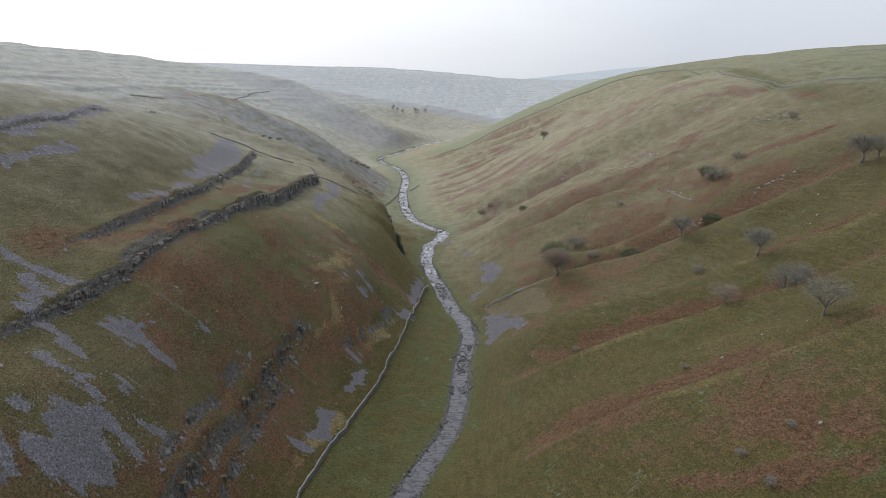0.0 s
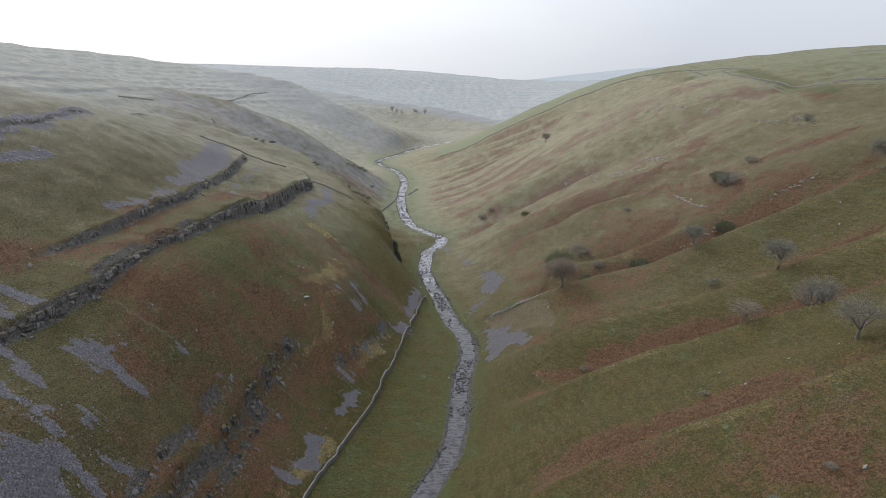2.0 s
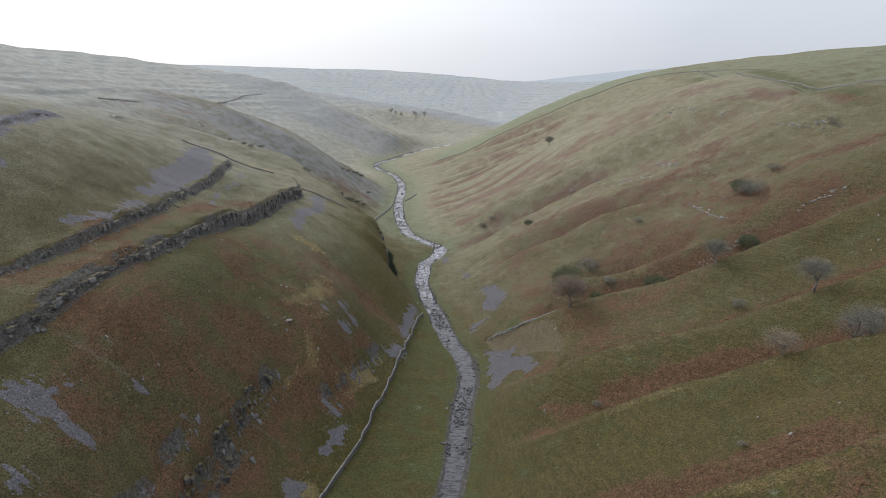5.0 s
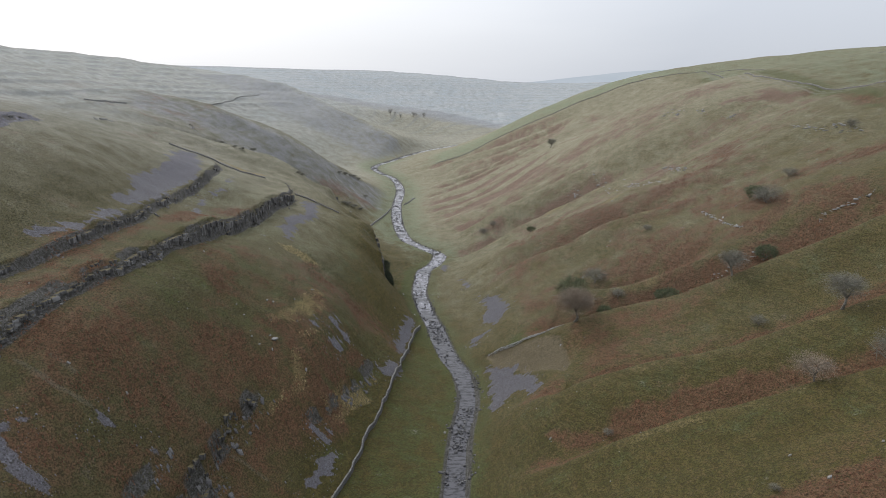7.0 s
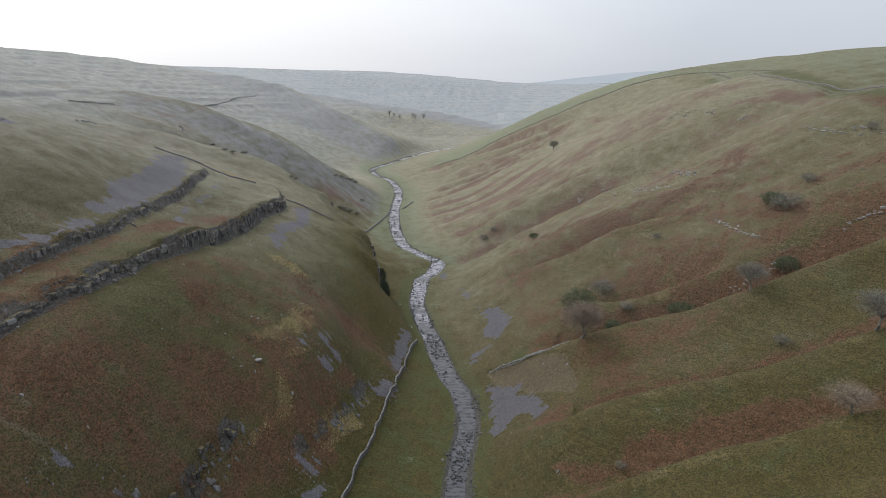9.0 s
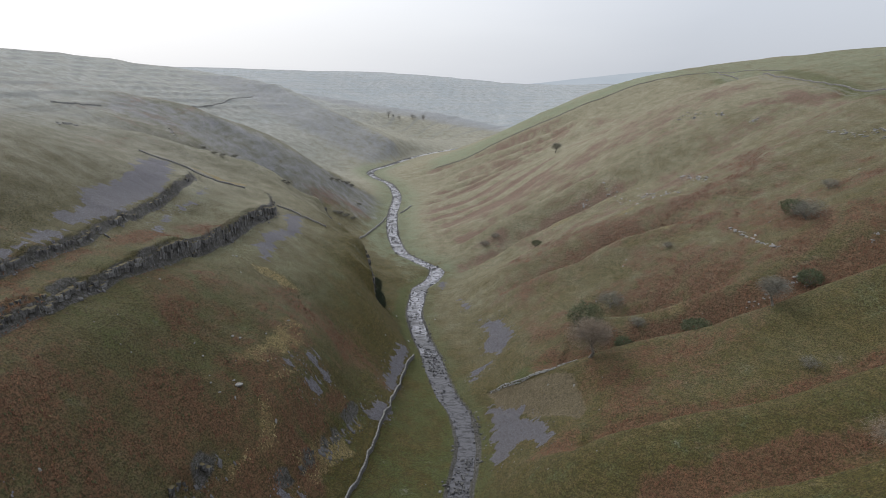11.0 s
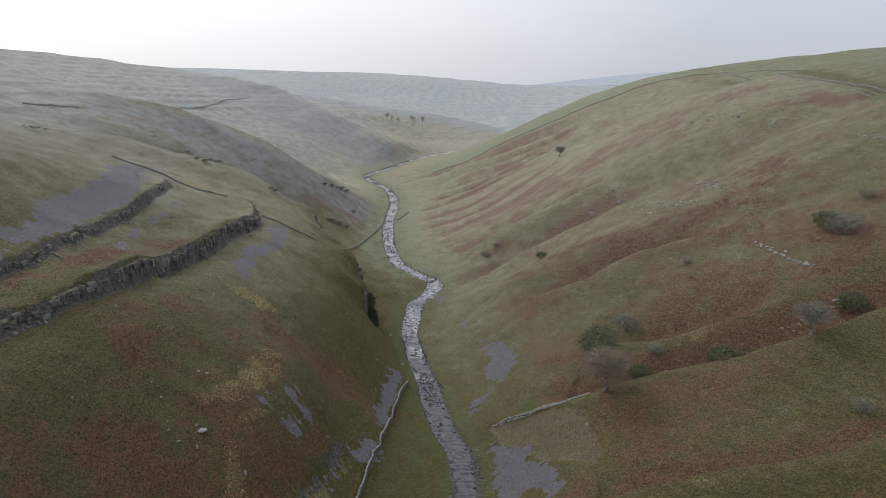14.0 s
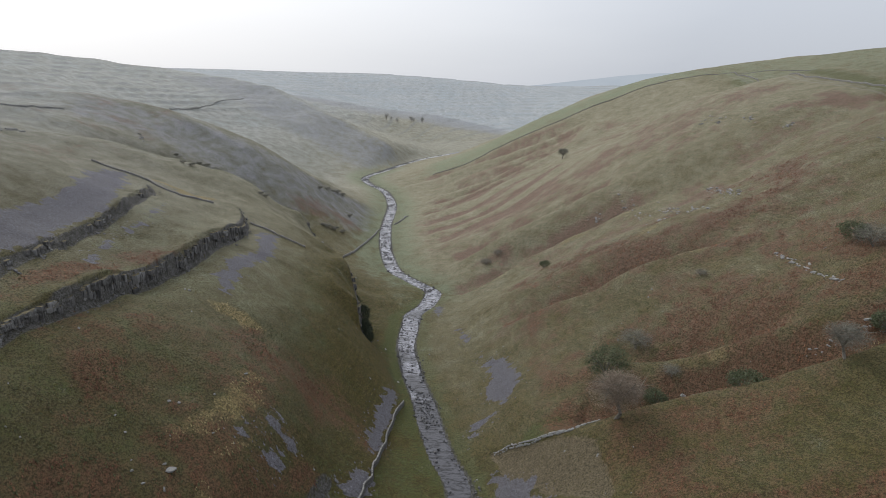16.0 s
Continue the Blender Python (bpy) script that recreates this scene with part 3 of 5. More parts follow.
FANS_BECK = [
    [(3.4, 198.3), (5.8, 196.7), (6.3, 194.2), (9.0, 186.5), (7.7, 182.3), (5.2, 179.3), (2.7, 181.6), (1.9, 184.5), (3.2, 188.2), (2.0, 197.0)],
    [(3.5, 178.1), (3.2, 177.3), (0.3, 176.4), (-0.1, 177.3), (1.1, 178.6)],
    [(-0.9, 174.6), (0.3, 175.8), (0.5, 174.4), (-0.5, 172.4)],
    [(0.6, 202.2), (1.8, 200.9), (1.8, 198.5), (0.9, 199.7)],
    [(-4.5, 218.6), (-2.5, 216.0), (-1.1, 210.4), (-2.1, 209.6)],
    [(-10.8, 237.8), (-9.1, 239.6), (-8.6, 230.0), (-9.9, 228.6)],
]
FANS_BANK = [
    [(3.2, 163.3), (8.4, 158.9), (10.2, 152.9), (12.4, 146.6), (11.4, 142.4), (8.4, 147.4), (5.7, 147.1), (4.6, 144.2), (3.3, 149.5)],
]
FANS_SHELF = [
    [(-84.5, 214.3), (-79.9, 216.1), (-74.0, 207.7), (-67.5, 189.1), (-67.3, 176.1), (-63.9, 157.0), (-65.4, 148.6), (-67.9, 148.7), (-68.1, 158.6), (-73.6, 167.9), (-75.8, 188.1)],
    [(-69.5, 126.4), (-68.2, 130.7), (-65.6, 137.2), (-67.5, 143.6), (-64.6, 147.0), (-63.5, 141.6), (-64.2, 132.8), (-66.9, 126.9), (-68.6, 125.0)],
]
FANS_SPUR = [
    [(-62.7, 173.4), (-62.6, 180.0), (-61.6, 178.0), (-60.3, 171.4), (-58.6, 165.4), (-60.9, 169.0)],
    [(-63.4, 195.2), (-63.6, 201.3), (-61.3, 193.9), (-61.3, 187.4), (-62.1, 182.6), (-62.7, 183.9), (-61.9, 189.7)],
    [(-49.7, 215.4), (-45.4, 215.4), (-43.4, 206.9), (-42.3, 201.3), (-43.5, 196.1), (-44.0, 188.0), (-42.3, 177.6), (-43.2, 176.4), (-46.4, 182.2), (-46.8, 190.4), (-45.1, 201.2)],
]
# plan strokes: from x, y to x, y and half the breadth
SCREE_RIM = [(-92.7, 126.6, -92.0, 147.0, 2.4), (-92.0, 147.0, -99.0, 175.0, 1.6), (-87.0, 117.0, -83.0, 133.0, 1.2)]
BRACKEN_SCAR_SIDE = [
    (-71.3, 100.4, -56.5, 124.0, 2.6), (-55.0, 107.9, -37.4, 129.3, 4.6), (-50.8, 102.3, -39.2, 119.2, 3.5), (-35.8, 113.7, -24.4, 134.5, 2.2),
    (-35.4, 104.4, -33.0, 110.3, 1.8), (-51.9, 91.2, -40.7, 104.0, 2.4), (-64.6, 120.1, -54.2, 182.1, 1.8), (-40.6, 82.7, -39.0, 98.5, 1.1),
    (-47.8, 112.8, -37.5, 126.2, 2.8), (-53.3, 112.3, -46.0, 115.7, 1.7), (-44.8, 113.1, -38.9, 114.5, 3.0), (-27.6, 166.3, -23.4, 167.7, 5.2),
    (-26.1, 139.8, -22.7, 151.8, 1.1), (-61.6, 299.5, -50.5, 309.0, 4.5), (-56.0, 304.0, -48.5, 311.0, 3.6),
]
# outlines in plan of the bracken beds on the ribbed slope
BRACKEN_NEAR = [
    [(33.8, 77.2), (40.0, 77.9), (40.3, 72.5), (38.6, 68.6), (34.3, 73.2), (32.2, 74.5)],
    [(30.0, 69.9), (36.3, 68.7), (44.4, 66.4), (43.3, 64.2), (37.8, 65.3), (31.0, 67.4), (24.5, 70.0), (22.1, 73.3), (28.2, 72.1)],
    [(14.5, 93.7), (23.4, 95.7), (31.6, 95.2), (43.7, 97.1), (41.0, 90.4), (30.3, 90.9), (22.7, 92.5), (14.7, 89.2)],
    [(42.2, 71.4), (44.4, 71.1), (45.4, 68.4), (41.9, 68.1)],
    [(11.9, 126.2), (18.4, 123.9), (24.1, 125.7), (40.3, 125.4), (45.3, 124.4), (43.8, 119.7), (34.0, 121.1), (23.5, 121.6), (13.7, 120.9)],
]
BRACKEN_BEDS = [
    [(14.1, 143.6), (25.0, 140.5), (39.4, 142.5), (48.5, 142.8), (59.3, 141.5), (59.6, 138.6), (51.5, 139.5), (38.7, 140.4), (23.3, 132.9), (15.5, 139.0)],
    [(13.1, 181.0), (21.2, 189.3), (20.5, 181.7), (15.6, 177.8)],
    [(19.9, 175.5), (25.7, 172.8), (27.5, 168.2), (29.5, 161.0), (40.0, 168.1), (42.9, 167.0), (42.7, 165.1), (33.5, 161.2), (25.3, 159.8)],
    [(36.1, 192.1), (48.6, 193.8), (54.1, 183.4), (55.3, 176.2), (49.4, 171.8), (43.1, 167.6), (36.2, 169.2), (31.3, 171.8), (38.4, 180.7), (32.8, 182.6)],
    [(28.8, 181.9), (35.8, 187.0), (41.0, 185.0), (40.8, 181.3), (33.1, 179.8), (26.7, 173.4)],
]
BRACKEN_HIGHER = [
    (55.6, 194.8, 78.7, 161.8, 3.8), (74.4, 190.6, 90.5, 184.2, 5.0), (97.3, 266.7, 107.2, 215.4, 2.4),
    (86.1, 266.1, 104.9, 254.5, 1.7), (7.9, 261.5, 19.8, 240.0, 1.7), (14.9, 179.8, 24.0, 172.8, 2.2), (36.8, 172.3, 46.8, 165.9, 2.3),
    (34.4, 198.9, 47.8, 178.9, 3.2), (-5.3, 327.6, 16.5, 325.4, 2.2), (-10.0, 423.0, 8.0, 426.0, 2.0), (8.0, 426.0, 45.0, 424.0, 2.6),
    (0.5, 264.5, 8.3, 264.7, 1.6), (8.3, 264.7, 26.3, 258.0, 1.8), (9.8, 256.7, 17.6, 254.0, 1.2), (17.6, 234.2, 22.7, 229.5, 1.4), (20.8, 213.9, 39.5, 208.5, 2.0),
    (32.7, 183.6, 37.7, 183.9, 2.4), (37.7, 183.9, 42.0, 170.9, 3.0), (42.0, 185.2, 45.3, 177.2, 3.2), (45.3, 177.2, 43.4, 164.7, 3.0), (56.2, 184.2, 70.9, 189.2, 4.0),
    (60.0, 196.0, 58.2, 202.3, 2.0), (56.1, 173.1, 66.0, 172.7, 3.0), (13.8, 181.5, 19.5, 185.1, 1.6), (21.4, 177.3, 32.8, 165.6, 2.0), (65.7, 204.6, 71.2, 202.4, 2.0),
]
PALE = [
    (-31.8, 158.4, -32.9, 152.0, 0.9), (-32.8, 147.7, -35.9, 141.1, 0.9), (-31.1, 137.1, -29.3, 133.4, 0.9), (-24.3, 135.1, -22.7, 141.3, 1.2), (-22.7, 141.3, -19.6, 149.9, 0.9), (-28.6, 147.0, -31.3, 141.6, 0.7),
    (-33.6, 143.5, -31.2, 154.5, 1.8), (-32.1, 125.5, -28.9, 133.1, 0.8), (-24.4, 134.5, -20.7, 143.3, 1.3), (-49.0, 112.4, -48.0, 113.5, 0.9),
    (-29.4, 96.0, -24.9, 111.0, 1.4), (-33.3, 157.5, -31.3, 155.1, 1.3),
    (35.5, 167.6, 57.0, 162.2, 0.6), (-40.8, 171.8, -37.1, 171.5, 1.6), (-19.8, 182.4, -16.1, 185.8, 1.0), (67.2, 165.6, 75.5, 165.6, 0.6),
    (63.8, 165.0, 68.0, 165.0, 0.6), (-69.0, 221.5, -63.5, 223.5, 1.4), (-76.0, 222.0, -70.0, 223.0, 0.9),
]
LUSH = [
    (41.6, 64.0, 43.4, 63.8, 0.7), (9.3, 166.9, 13.8, 168.6, 1.5), (27.7, 167.8, 29.7, 167.2, 0.6), (-20.6, 231.3, -19.8, 213.8, 1.3),
    (119.5, 391.4, 107.2, 215.4, 3.2),
]

SHEEP_PATHS = [
    (-55.8, 103.4, -51.0, 103.0, 0.45), (-51.0, 103.0, -47.2, 104.0, 0.4), (-53.5, 106.4, -50.4, 106.2, 0.45), (-34.8, 115.4, -32.9, 116.2, 0.35), (-32.9, 116.2, -29.9, 116.2, 0.35),
]

FLOOR_WALL = [(-28, 80), (-26.8, 89.2), (-25.8, 96.7), (-23.6, 105.8), (-21.8, 115.8), (-19.2, 124.9), (-17.9, 136), (-16.6, 147), (-15.6, 158),
              (-15.0, 172.8), (-14.6, 179.6), (-13.6, 186.5)]
CREST_WALL = [(-24, 427), (-14, 428), (8, 431.5), (29, 430), (47, 430), (65, 431), (77, 430), (90, 431), (100.5, 430), (114, 422.5), (124, 416), (137, 396), (150, 362), (164, 322),
              (190, 270)]
TRACK = [(123, 415), (122, 385), (112, 335), (103.5, 298), (105.5, 264.5), (110, 245), (116, 225), (130, 195), (150, 160)]


def streaks(x, y, strokes, soft=1.0):
    """1 along the strokes, fading to 0 at their rims."""
    v = np.zeros(x.shape)
    for ax, ay, bx, by, w in strokes:
        r = 2 * w + 1.5
        m = (x > min(ax, bx) - r) & (x < max(ax, bx) + r) & (y > min(ay, by) - r) & (y < max(ay, by) + r)
        d, _ = beside(x[m], y[m], [(ax, ay), (bx, by)])
        v[m] = np.maximum(v[m], np.clip(1 + soft * 0.5 - soft * np.abs(d) / (w + 0.01), 0, 1))
    return v


def patchy(x, y, seed):
    """Ragged noise for the rims of plant and stone patches."""
    return 0.6 * value_noise(x, y, 6.5, seed, 3) + 0.5 * value_noise(x, y, 1.7, seed + 9, 2)


def scree_cover(x, y):
    d = patch_depth(x, y, SCREE)
    spill = value_noise(x * 0.35, y * 1.6, 1.5, 191, 3)
    fan = d + 0.55 * value_noise(x, y, 2.6, 151, 3) + 1.8 * spill - 0.1 + np.where(x < -57, 1.3 * value_noise(x * 0.5, y, 4.5, 193, 3) - 0.2, 0.0)
    rim = ramp(0.56, 0.74, streaks(x, y, SCREE_RIM, 0.65) + 0.9 * patchy(x, y, 151) * ramp(0.0, 0.15, streaks(x, y, SCREE_RIM, 0.65)))
    return np.maximum(ramp(-0.3, 0.3, fan) * (d > -2.5), rim)


def pale_cover(x, y):
    return ramp(0.42, 0.9, 0.12 + 0.2 * value_noise(x, y, 24, 95, 3) + 0.72 * streaks(x, y, PALE, 0.6) + 0.5 * patchy(x, y, 161))


SCREE = FANS_NEAR + FANS_LOW + FANS_SCAR + FANS_WALL + FANS_FLOOR + FANS_BECK + FANS_BANK + FANS_SHELF + FANS_SPUR
BRACKEN = BRACKEN_SCAR_SIDE + BRACKEN_HIGHER


def bracken_cover(x, y):
    u = x - river_x(y)
    wild = np.where(u > 0, 0.08 + 0.17 * ramp(110, 170, y), 0.27) + 0.75 * value_noise(x, y, 30, 91, 4)
    wild = wild * np.where(u > 0, ramp(6, 20, u) * ramp(520, 350, y), ramp(-14, -26, u) * (0.75 + 0.25 * ramp(-75, -60, u)) * ramp(-230, -170, u) * np.maximum(ramp(185, 140, y), 0.85 * ramp(-60, -80, u) * ramp(420, 300, y)))
    wild = wild * ramp(105, 90, x)
    gully = np.zeros(x.shape)
    for k, (line, height, breadth) in enumerate(RIBS):
        m = (x > -45) & (x < 110) & (y > 60) & (y < 460)
        d, s = beside(x[m], y[m], line)
        patch = (0.85 if k < 4 else 0.62 if k < 9 else 0.5) + 0.75 * value_noise(x[m], y[m], 9, 93, 3)
        gully[m] = np.maximum(gully[m], ramp(-0.2, 1.2, d) * ramp(2.7 * breadth, 1.5 * breadth, d) * np.clip(patch, 0, 1.0) * ramp(0.02, 0.12, s) * ramp(1.0, 0.85, s))
    wave, here = rib_wave(x, y)
    gully = np.maximum(gully, here * ramp(0.15, -0.55, wave) * np.clip(1.0 + 0.8 * value_noise(x, y, 15, 94, 3), 0, 1.3))
    broken = 1.2 * value_noise(x, y, 4.5, 173, 3) + 0.8 * value_noise(x, y, 1.4, 175, 2)
    beds = np.maximum(ramp(-1.0, 0.9, patch_depth(x, y, BRACKEN_NEAR) + broken),
                      0.7 * ramp(-1.0, 2.6, patch_depth(x, y, BRACKEN_BEDS) + 1.8 * broken + 1.5 * value_noise(x, y, 9, 177, 2)))
    cover = np.maximum(np.maximum(np.clip(wild, 0, 0.62), gully), np.maximum(0.66 * streaks(x, y, BRACKEN, 0.5), 1.0 * beds))
    return ramp(0.06, 0.95, cover + 0.7 * patchy(x, y, 171) * ramp(0.02, 0.25, cover))


def zones(x, y):
    u = x - river_x(y)
    z = {}
    floor = ramp(2.0, -1.0, beside(x, y, FLOOR_WALL)[0]) * ramp(1, -2, u) * ramp(192, 184, y)
    banks = ramp(9, 3, np.abs(u)) * ramp(520, 460, y)
    z["lush"] = np.maximum(np.maximum(0.5 * floor, 0.62 * banks), streaks(x, y, LUSH, 0.7))
    z["moor"] = ramp(-16, -34, u)
    # also darkens the slope below the scar
    z["lush"] = np.maximum(z["lush"], 0.42 * ramp(-14, -20, u) * ramp(-66, -52, u) * ramp(105, 130, y) * ramp(225, 195, y))
    # darker green on the near faces of the ribs
    for line, height, breadth in RIBS[:4]:
        d, s = beside(x, y, line)
        near = (x > 0) & (x < 120) & (y < 190)
        z["lush"] = np.maximum(z["lush"], 0.34 * near * ramp(-14, -6, d) * ramp(-0.5, -2.5, d))
    z["lush"] = np.maximum(z["lush"], 0.42 * ramp(100, 116, x) * ramp(470, 440, y))
    # how much haze is painted: more with distance and up the scar side
    haze_left = np.maximum(ramp(-36, -125, u) * ramp(70, 205, y) * 0.85, ramp(-14, -34, u) * 0.56 * ramp(132, 212, y))
    haze_left = np.maximum(haze_left, 0.4 * ramp(100, 120, x))
    z["haze_tint"] = np.maximum(np.maximum(haze_left, np.where(u > 0, 0.79 * ramp(88, 330, y), 0.88 * ramp(180, 440, y))), ramp(480, 800, y))
    # mask of the painted shade: the near side of each raised spur
    flank_shade = np.zeros(x.shape)
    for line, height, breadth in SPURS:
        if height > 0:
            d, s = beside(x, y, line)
            flank_shade = np.maximum(flank_shade, ramp(4, -8, d) * ramp(-2.6 * breadth, -1.4 * breadth, d) * ramp(0, 0.12, s))
    z["flank_shade"] = 0.62 * flank_shade * ramp(0, -12, u) * ramp(240, 280, y)
    z["haze_tint"] = z["haze_tint"] * (1 - 0.65 * np.clip(z["lush"], 0, 1) * (u > -10))
    d, s = beside(x, y, CREST_WALL)
    z["sward"] = np.maximum(0.65 * ramp(-1, 1.5, d) * ramp(60, 40, d) * ramp(130, 110, x) * ramp(-40, -20, x), 0.45 * ramp(112, 124, x) * ramp(480, 440, y))
    z["sward"] = np.maximum(z["sward"], 0.6 * ramp(17, 6, np.abs(u)) * ramp(225, 265, y) * ramp(540, 460, y))
    z["slip"] = slipped(x, y)
    z["pale"] = pale_cover(x, y)
    # light catching the rib crests, painted on as strips of the pale colour
    for line, height, breadth in RIBS[:8]:
        d, s = beside(x, y, line)
        z["pale"] = np.maximum(z["pale"], 0.62 * ramp(2.4, 0.4, np.abs(d + 0.8 + value_noise(x, y, 14, 51, 2) * 1.5)) * ramp(0.05, 0.2, s) * ramp(1.0, 0.8, s) * np.clip(0.7 + 0.6 * value_noise(x, y, 9, 99, 3), 0, 1))
    z["bracken"] = bracken_cover(x, y)
    z["scree"] = scree_cover(x, y)
    rock = np.zeros(x.shape)
    for line, height, ease in SCARS.values():
        d, s = beside(x, y, line)
        rock = np.maximum(rock, ramp(1.1, 0.3, np.abs(d + 0.2)) * np.clip(np.minimum(s, 1 - s) * 12, 0, 1) * (1.0 if ease > 5.5 else ramp(-0.4, 0.15, value_noise(x, y, 3.0, 141, 3))))
    z["rock"] = np.maximum(rock, 0.8 * ramp(2.9, 2.0, np.abs(u)) * ramp(640, 600, y))
    base = valley(x, y)
    fell = np.maximum(ramp(-75, -130, u) * ramp(100, 200, y), ramp(540, 680, y)) * ramp(2600, 1800, y)
    step = terrace(x, y, base)
    z["riser"] = fell * ramp(0.0, 0.04, step) * ramp(0.24, 0.16, step) * np.clip(0.85 + 0.6 * value_noise(x, y, 60, 97, 3), 0, 1) * (1 - 0.4 * ramp(480, 640, y))
    d, s = beside(x, y, TRACK)
    z["track"] = np.maximum(ramp(0.7, 0.2, np.abs(np.abs(d) - 0.9)), 0) * ramp(0.0, 0.05, s)
    z["track"] = np.maximum(z["track"], 0.55 * streaks(x, y, SHEEP_PATHS, 0.8))
    return z


xs = spread(-105, 118, 0.6, -4900, 4900, 1.032)
ys = spread(62, 270, 0.6, -320, 5000, 1.014, 1.05)
gx, gy = np.meshgrid(xs, ys)
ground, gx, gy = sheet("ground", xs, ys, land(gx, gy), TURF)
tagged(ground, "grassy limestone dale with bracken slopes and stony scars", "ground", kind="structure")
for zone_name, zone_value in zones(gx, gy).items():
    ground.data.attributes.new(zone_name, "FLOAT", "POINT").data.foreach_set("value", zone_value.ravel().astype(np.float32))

wy = np.concatenate([np.arange(-300, 40, 3.0), np.arange(40, 330, 0.6), np.arange(330, 620, 1.5)])
wu = np.linspace(-1, 1, 9)
half = 1.7 + 0.4 * value_noise(0 * wy, wy, 14, 81, 2) + 0.25 * value_noise(0 * wy, wy, 2.2, 83, 2) + 0.35 + 0.45 * ramp(185, 160, wy)
wx = river_x(wy)[:, None] + wu[None] * half[:, None]
water, _, _ = sheet("water", wu, wy, np.zeros((len(wy), 9)), WATER)
wco = np.stack([wx, np.repeat(wy[:, None], 9, 1), np.repeat((river_level(wy) - 0.22 + 0.2 * ramp(185, 160, wy))[:, None], 9, 1)], -1)
water.data.vertices.foreach_set("co", wco.ravel().astype(np.float32))
water.data.update()
tagged(water, "shallow stony beck winding along the valley floor", "stream", kind="structure")


def far_hills():
    """The farthest moor, a glowing backdrop in the colour of haze, beyond the head of the dale."""
    mat = bpy.data.materials.new("far_moor_glow")
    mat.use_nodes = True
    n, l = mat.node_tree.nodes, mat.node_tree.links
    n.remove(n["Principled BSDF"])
    # emits its colour: daylight and haze are both put into it
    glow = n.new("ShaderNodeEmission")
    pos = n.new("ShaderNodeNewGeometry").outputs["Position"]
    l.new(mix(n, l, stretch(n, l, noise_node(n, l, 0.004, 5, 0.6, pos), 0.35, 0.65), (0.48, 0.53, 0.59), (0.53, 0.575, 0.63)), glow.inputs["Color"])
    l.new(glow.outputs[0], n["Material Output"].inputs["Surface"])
    ux = np.linspace(-1400, 3400, 160)
    ridge = smooth_line([-1400, -200, 237, 480, 727, 1100, 1700, 2600, 3400], [60, 88, 106, 132, 154, 168, 172, 150, 120], ux) + 3 * value_noise(ux, 0 * ux, 260, 131, 3)
    up = np.linspace(0, 1, 8)
    heights = np.stack([20 + (ridge - 20) * math.sin(v * math.pi / 2) for v in up])
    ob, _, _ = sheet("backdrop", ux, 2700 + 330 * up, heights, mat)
    return tagged(ob, "glowing haze-coloured backdrop of distant moor beyond the head of the dale", "hill", kind="structure")


far_hills()


# ---- things ----
def mesh_of(name, verts, faces, material, smooth=False):
    me = bpy.data.meshes.new(name)
    me.from_pydata([tuple(v) for v in verts], [], [tuple(int(i) for i in f) for f in faces])
    me.update()
    if smooth:
        me.polygons.foreach_set("use_smooth", np.full(len(me.polygons), True))
    me.materials.append(material)
    return me


def part(name, me, parent, label=""):
    ob = new(name, me)
    ob.parent = parent
    return tagged(ob, label)


def rough_stone(rng, sx, sy, sz, jag=0.18):
    """A squared, chipped stone: a box with its corners knocked in and its top edges bevelled; 8 + 4 corners."""
    v = np.array([(x, y, z) for z in (-1, 0.55) for x, y in ((-1, -1), (1, -1), (1, 1), (-1, 1))]
                 + [(x, y, 1) for x, y in ((-.72, -.72), (.72, -.72), (.72, .72), (-.72, .72))], float)
    v += rng.uniform(-jag, jag, v.shape)
    v *= np.array([sx, sy, sz]) / 2
    f = [(3, 2, 1, 0), (8, 9, 10, 11)]
    for a in (0, 4):
        for k in range(4):
            f.append((a + k, a + (k + 1) % 4, a + 4 + (k + 1) % 4, a + 4 + k))
    return v, f


def pile(rng, places, sizes, turns, jag=0.25, flat=0.7, kinds=12, tilts=None):
    """Vertices and faces of many stones, drawn from a few shapes, for one joined mesh."""
    shapes = [rough_stone(rng, 1, rng.uniform(0.6, 1), flat * rng.uniform(0.7, 1.2), jag) for _ in range(kinds)]
    vs, fs, base = [], [], 0
    for k, (p, s, a) in enumerate(zip(places, sizes, turns)):
        v, f = shapes[k % kinds]
        c, si = math.cos(a), math.sin(a)
        w = v * s
        w = np.stack([w[:, 0] * c - w[:, 1] * si, w[:, 0] * si + w[:, 1] * c, w[:, 2]], 1)
        if tilts is not None:
            w[:, 2] += w[:, 0] * tilts[k][0] + w[:, 1] * tilts[k][1]
        vs.append(w + p)
        fs.extend([tuple(i + base for i in q) for q in f])
        base += len(v)
    return np.concatenate(vs), fs


def walk_line(line, step):
    """Points at even steps along a plan line, with the way there."""
    pts = np.array(line, float)
    seg = np.hypot(*np.diff(pts, axis=0).T)
    at = np.concatenate([[0], np.cumsum(seg)])
    s = np.arange(step / 2, at[-1], step)
    x, y = np.interp(s, at, pts[:, 0]), np.interp(s, at, pts[:, 1])
    e = 0.6
    dx = np.interp(s + e, at, pts[:, 0]) - np.interp(s - e, at, pts[:, 0])
    dy = np.interp(s + e, at, pts[:, 1]) - np.interp(s - e, at, pts[:, 1])
    return x, y, np.arctan2(dy, dx)


def slope_of(x, y, e=0.6):
    return (land(x + e, y) - land(x - e, y)) / (2 * e), (land(x, y + e) - land(x, y - e)) / (2 * e)


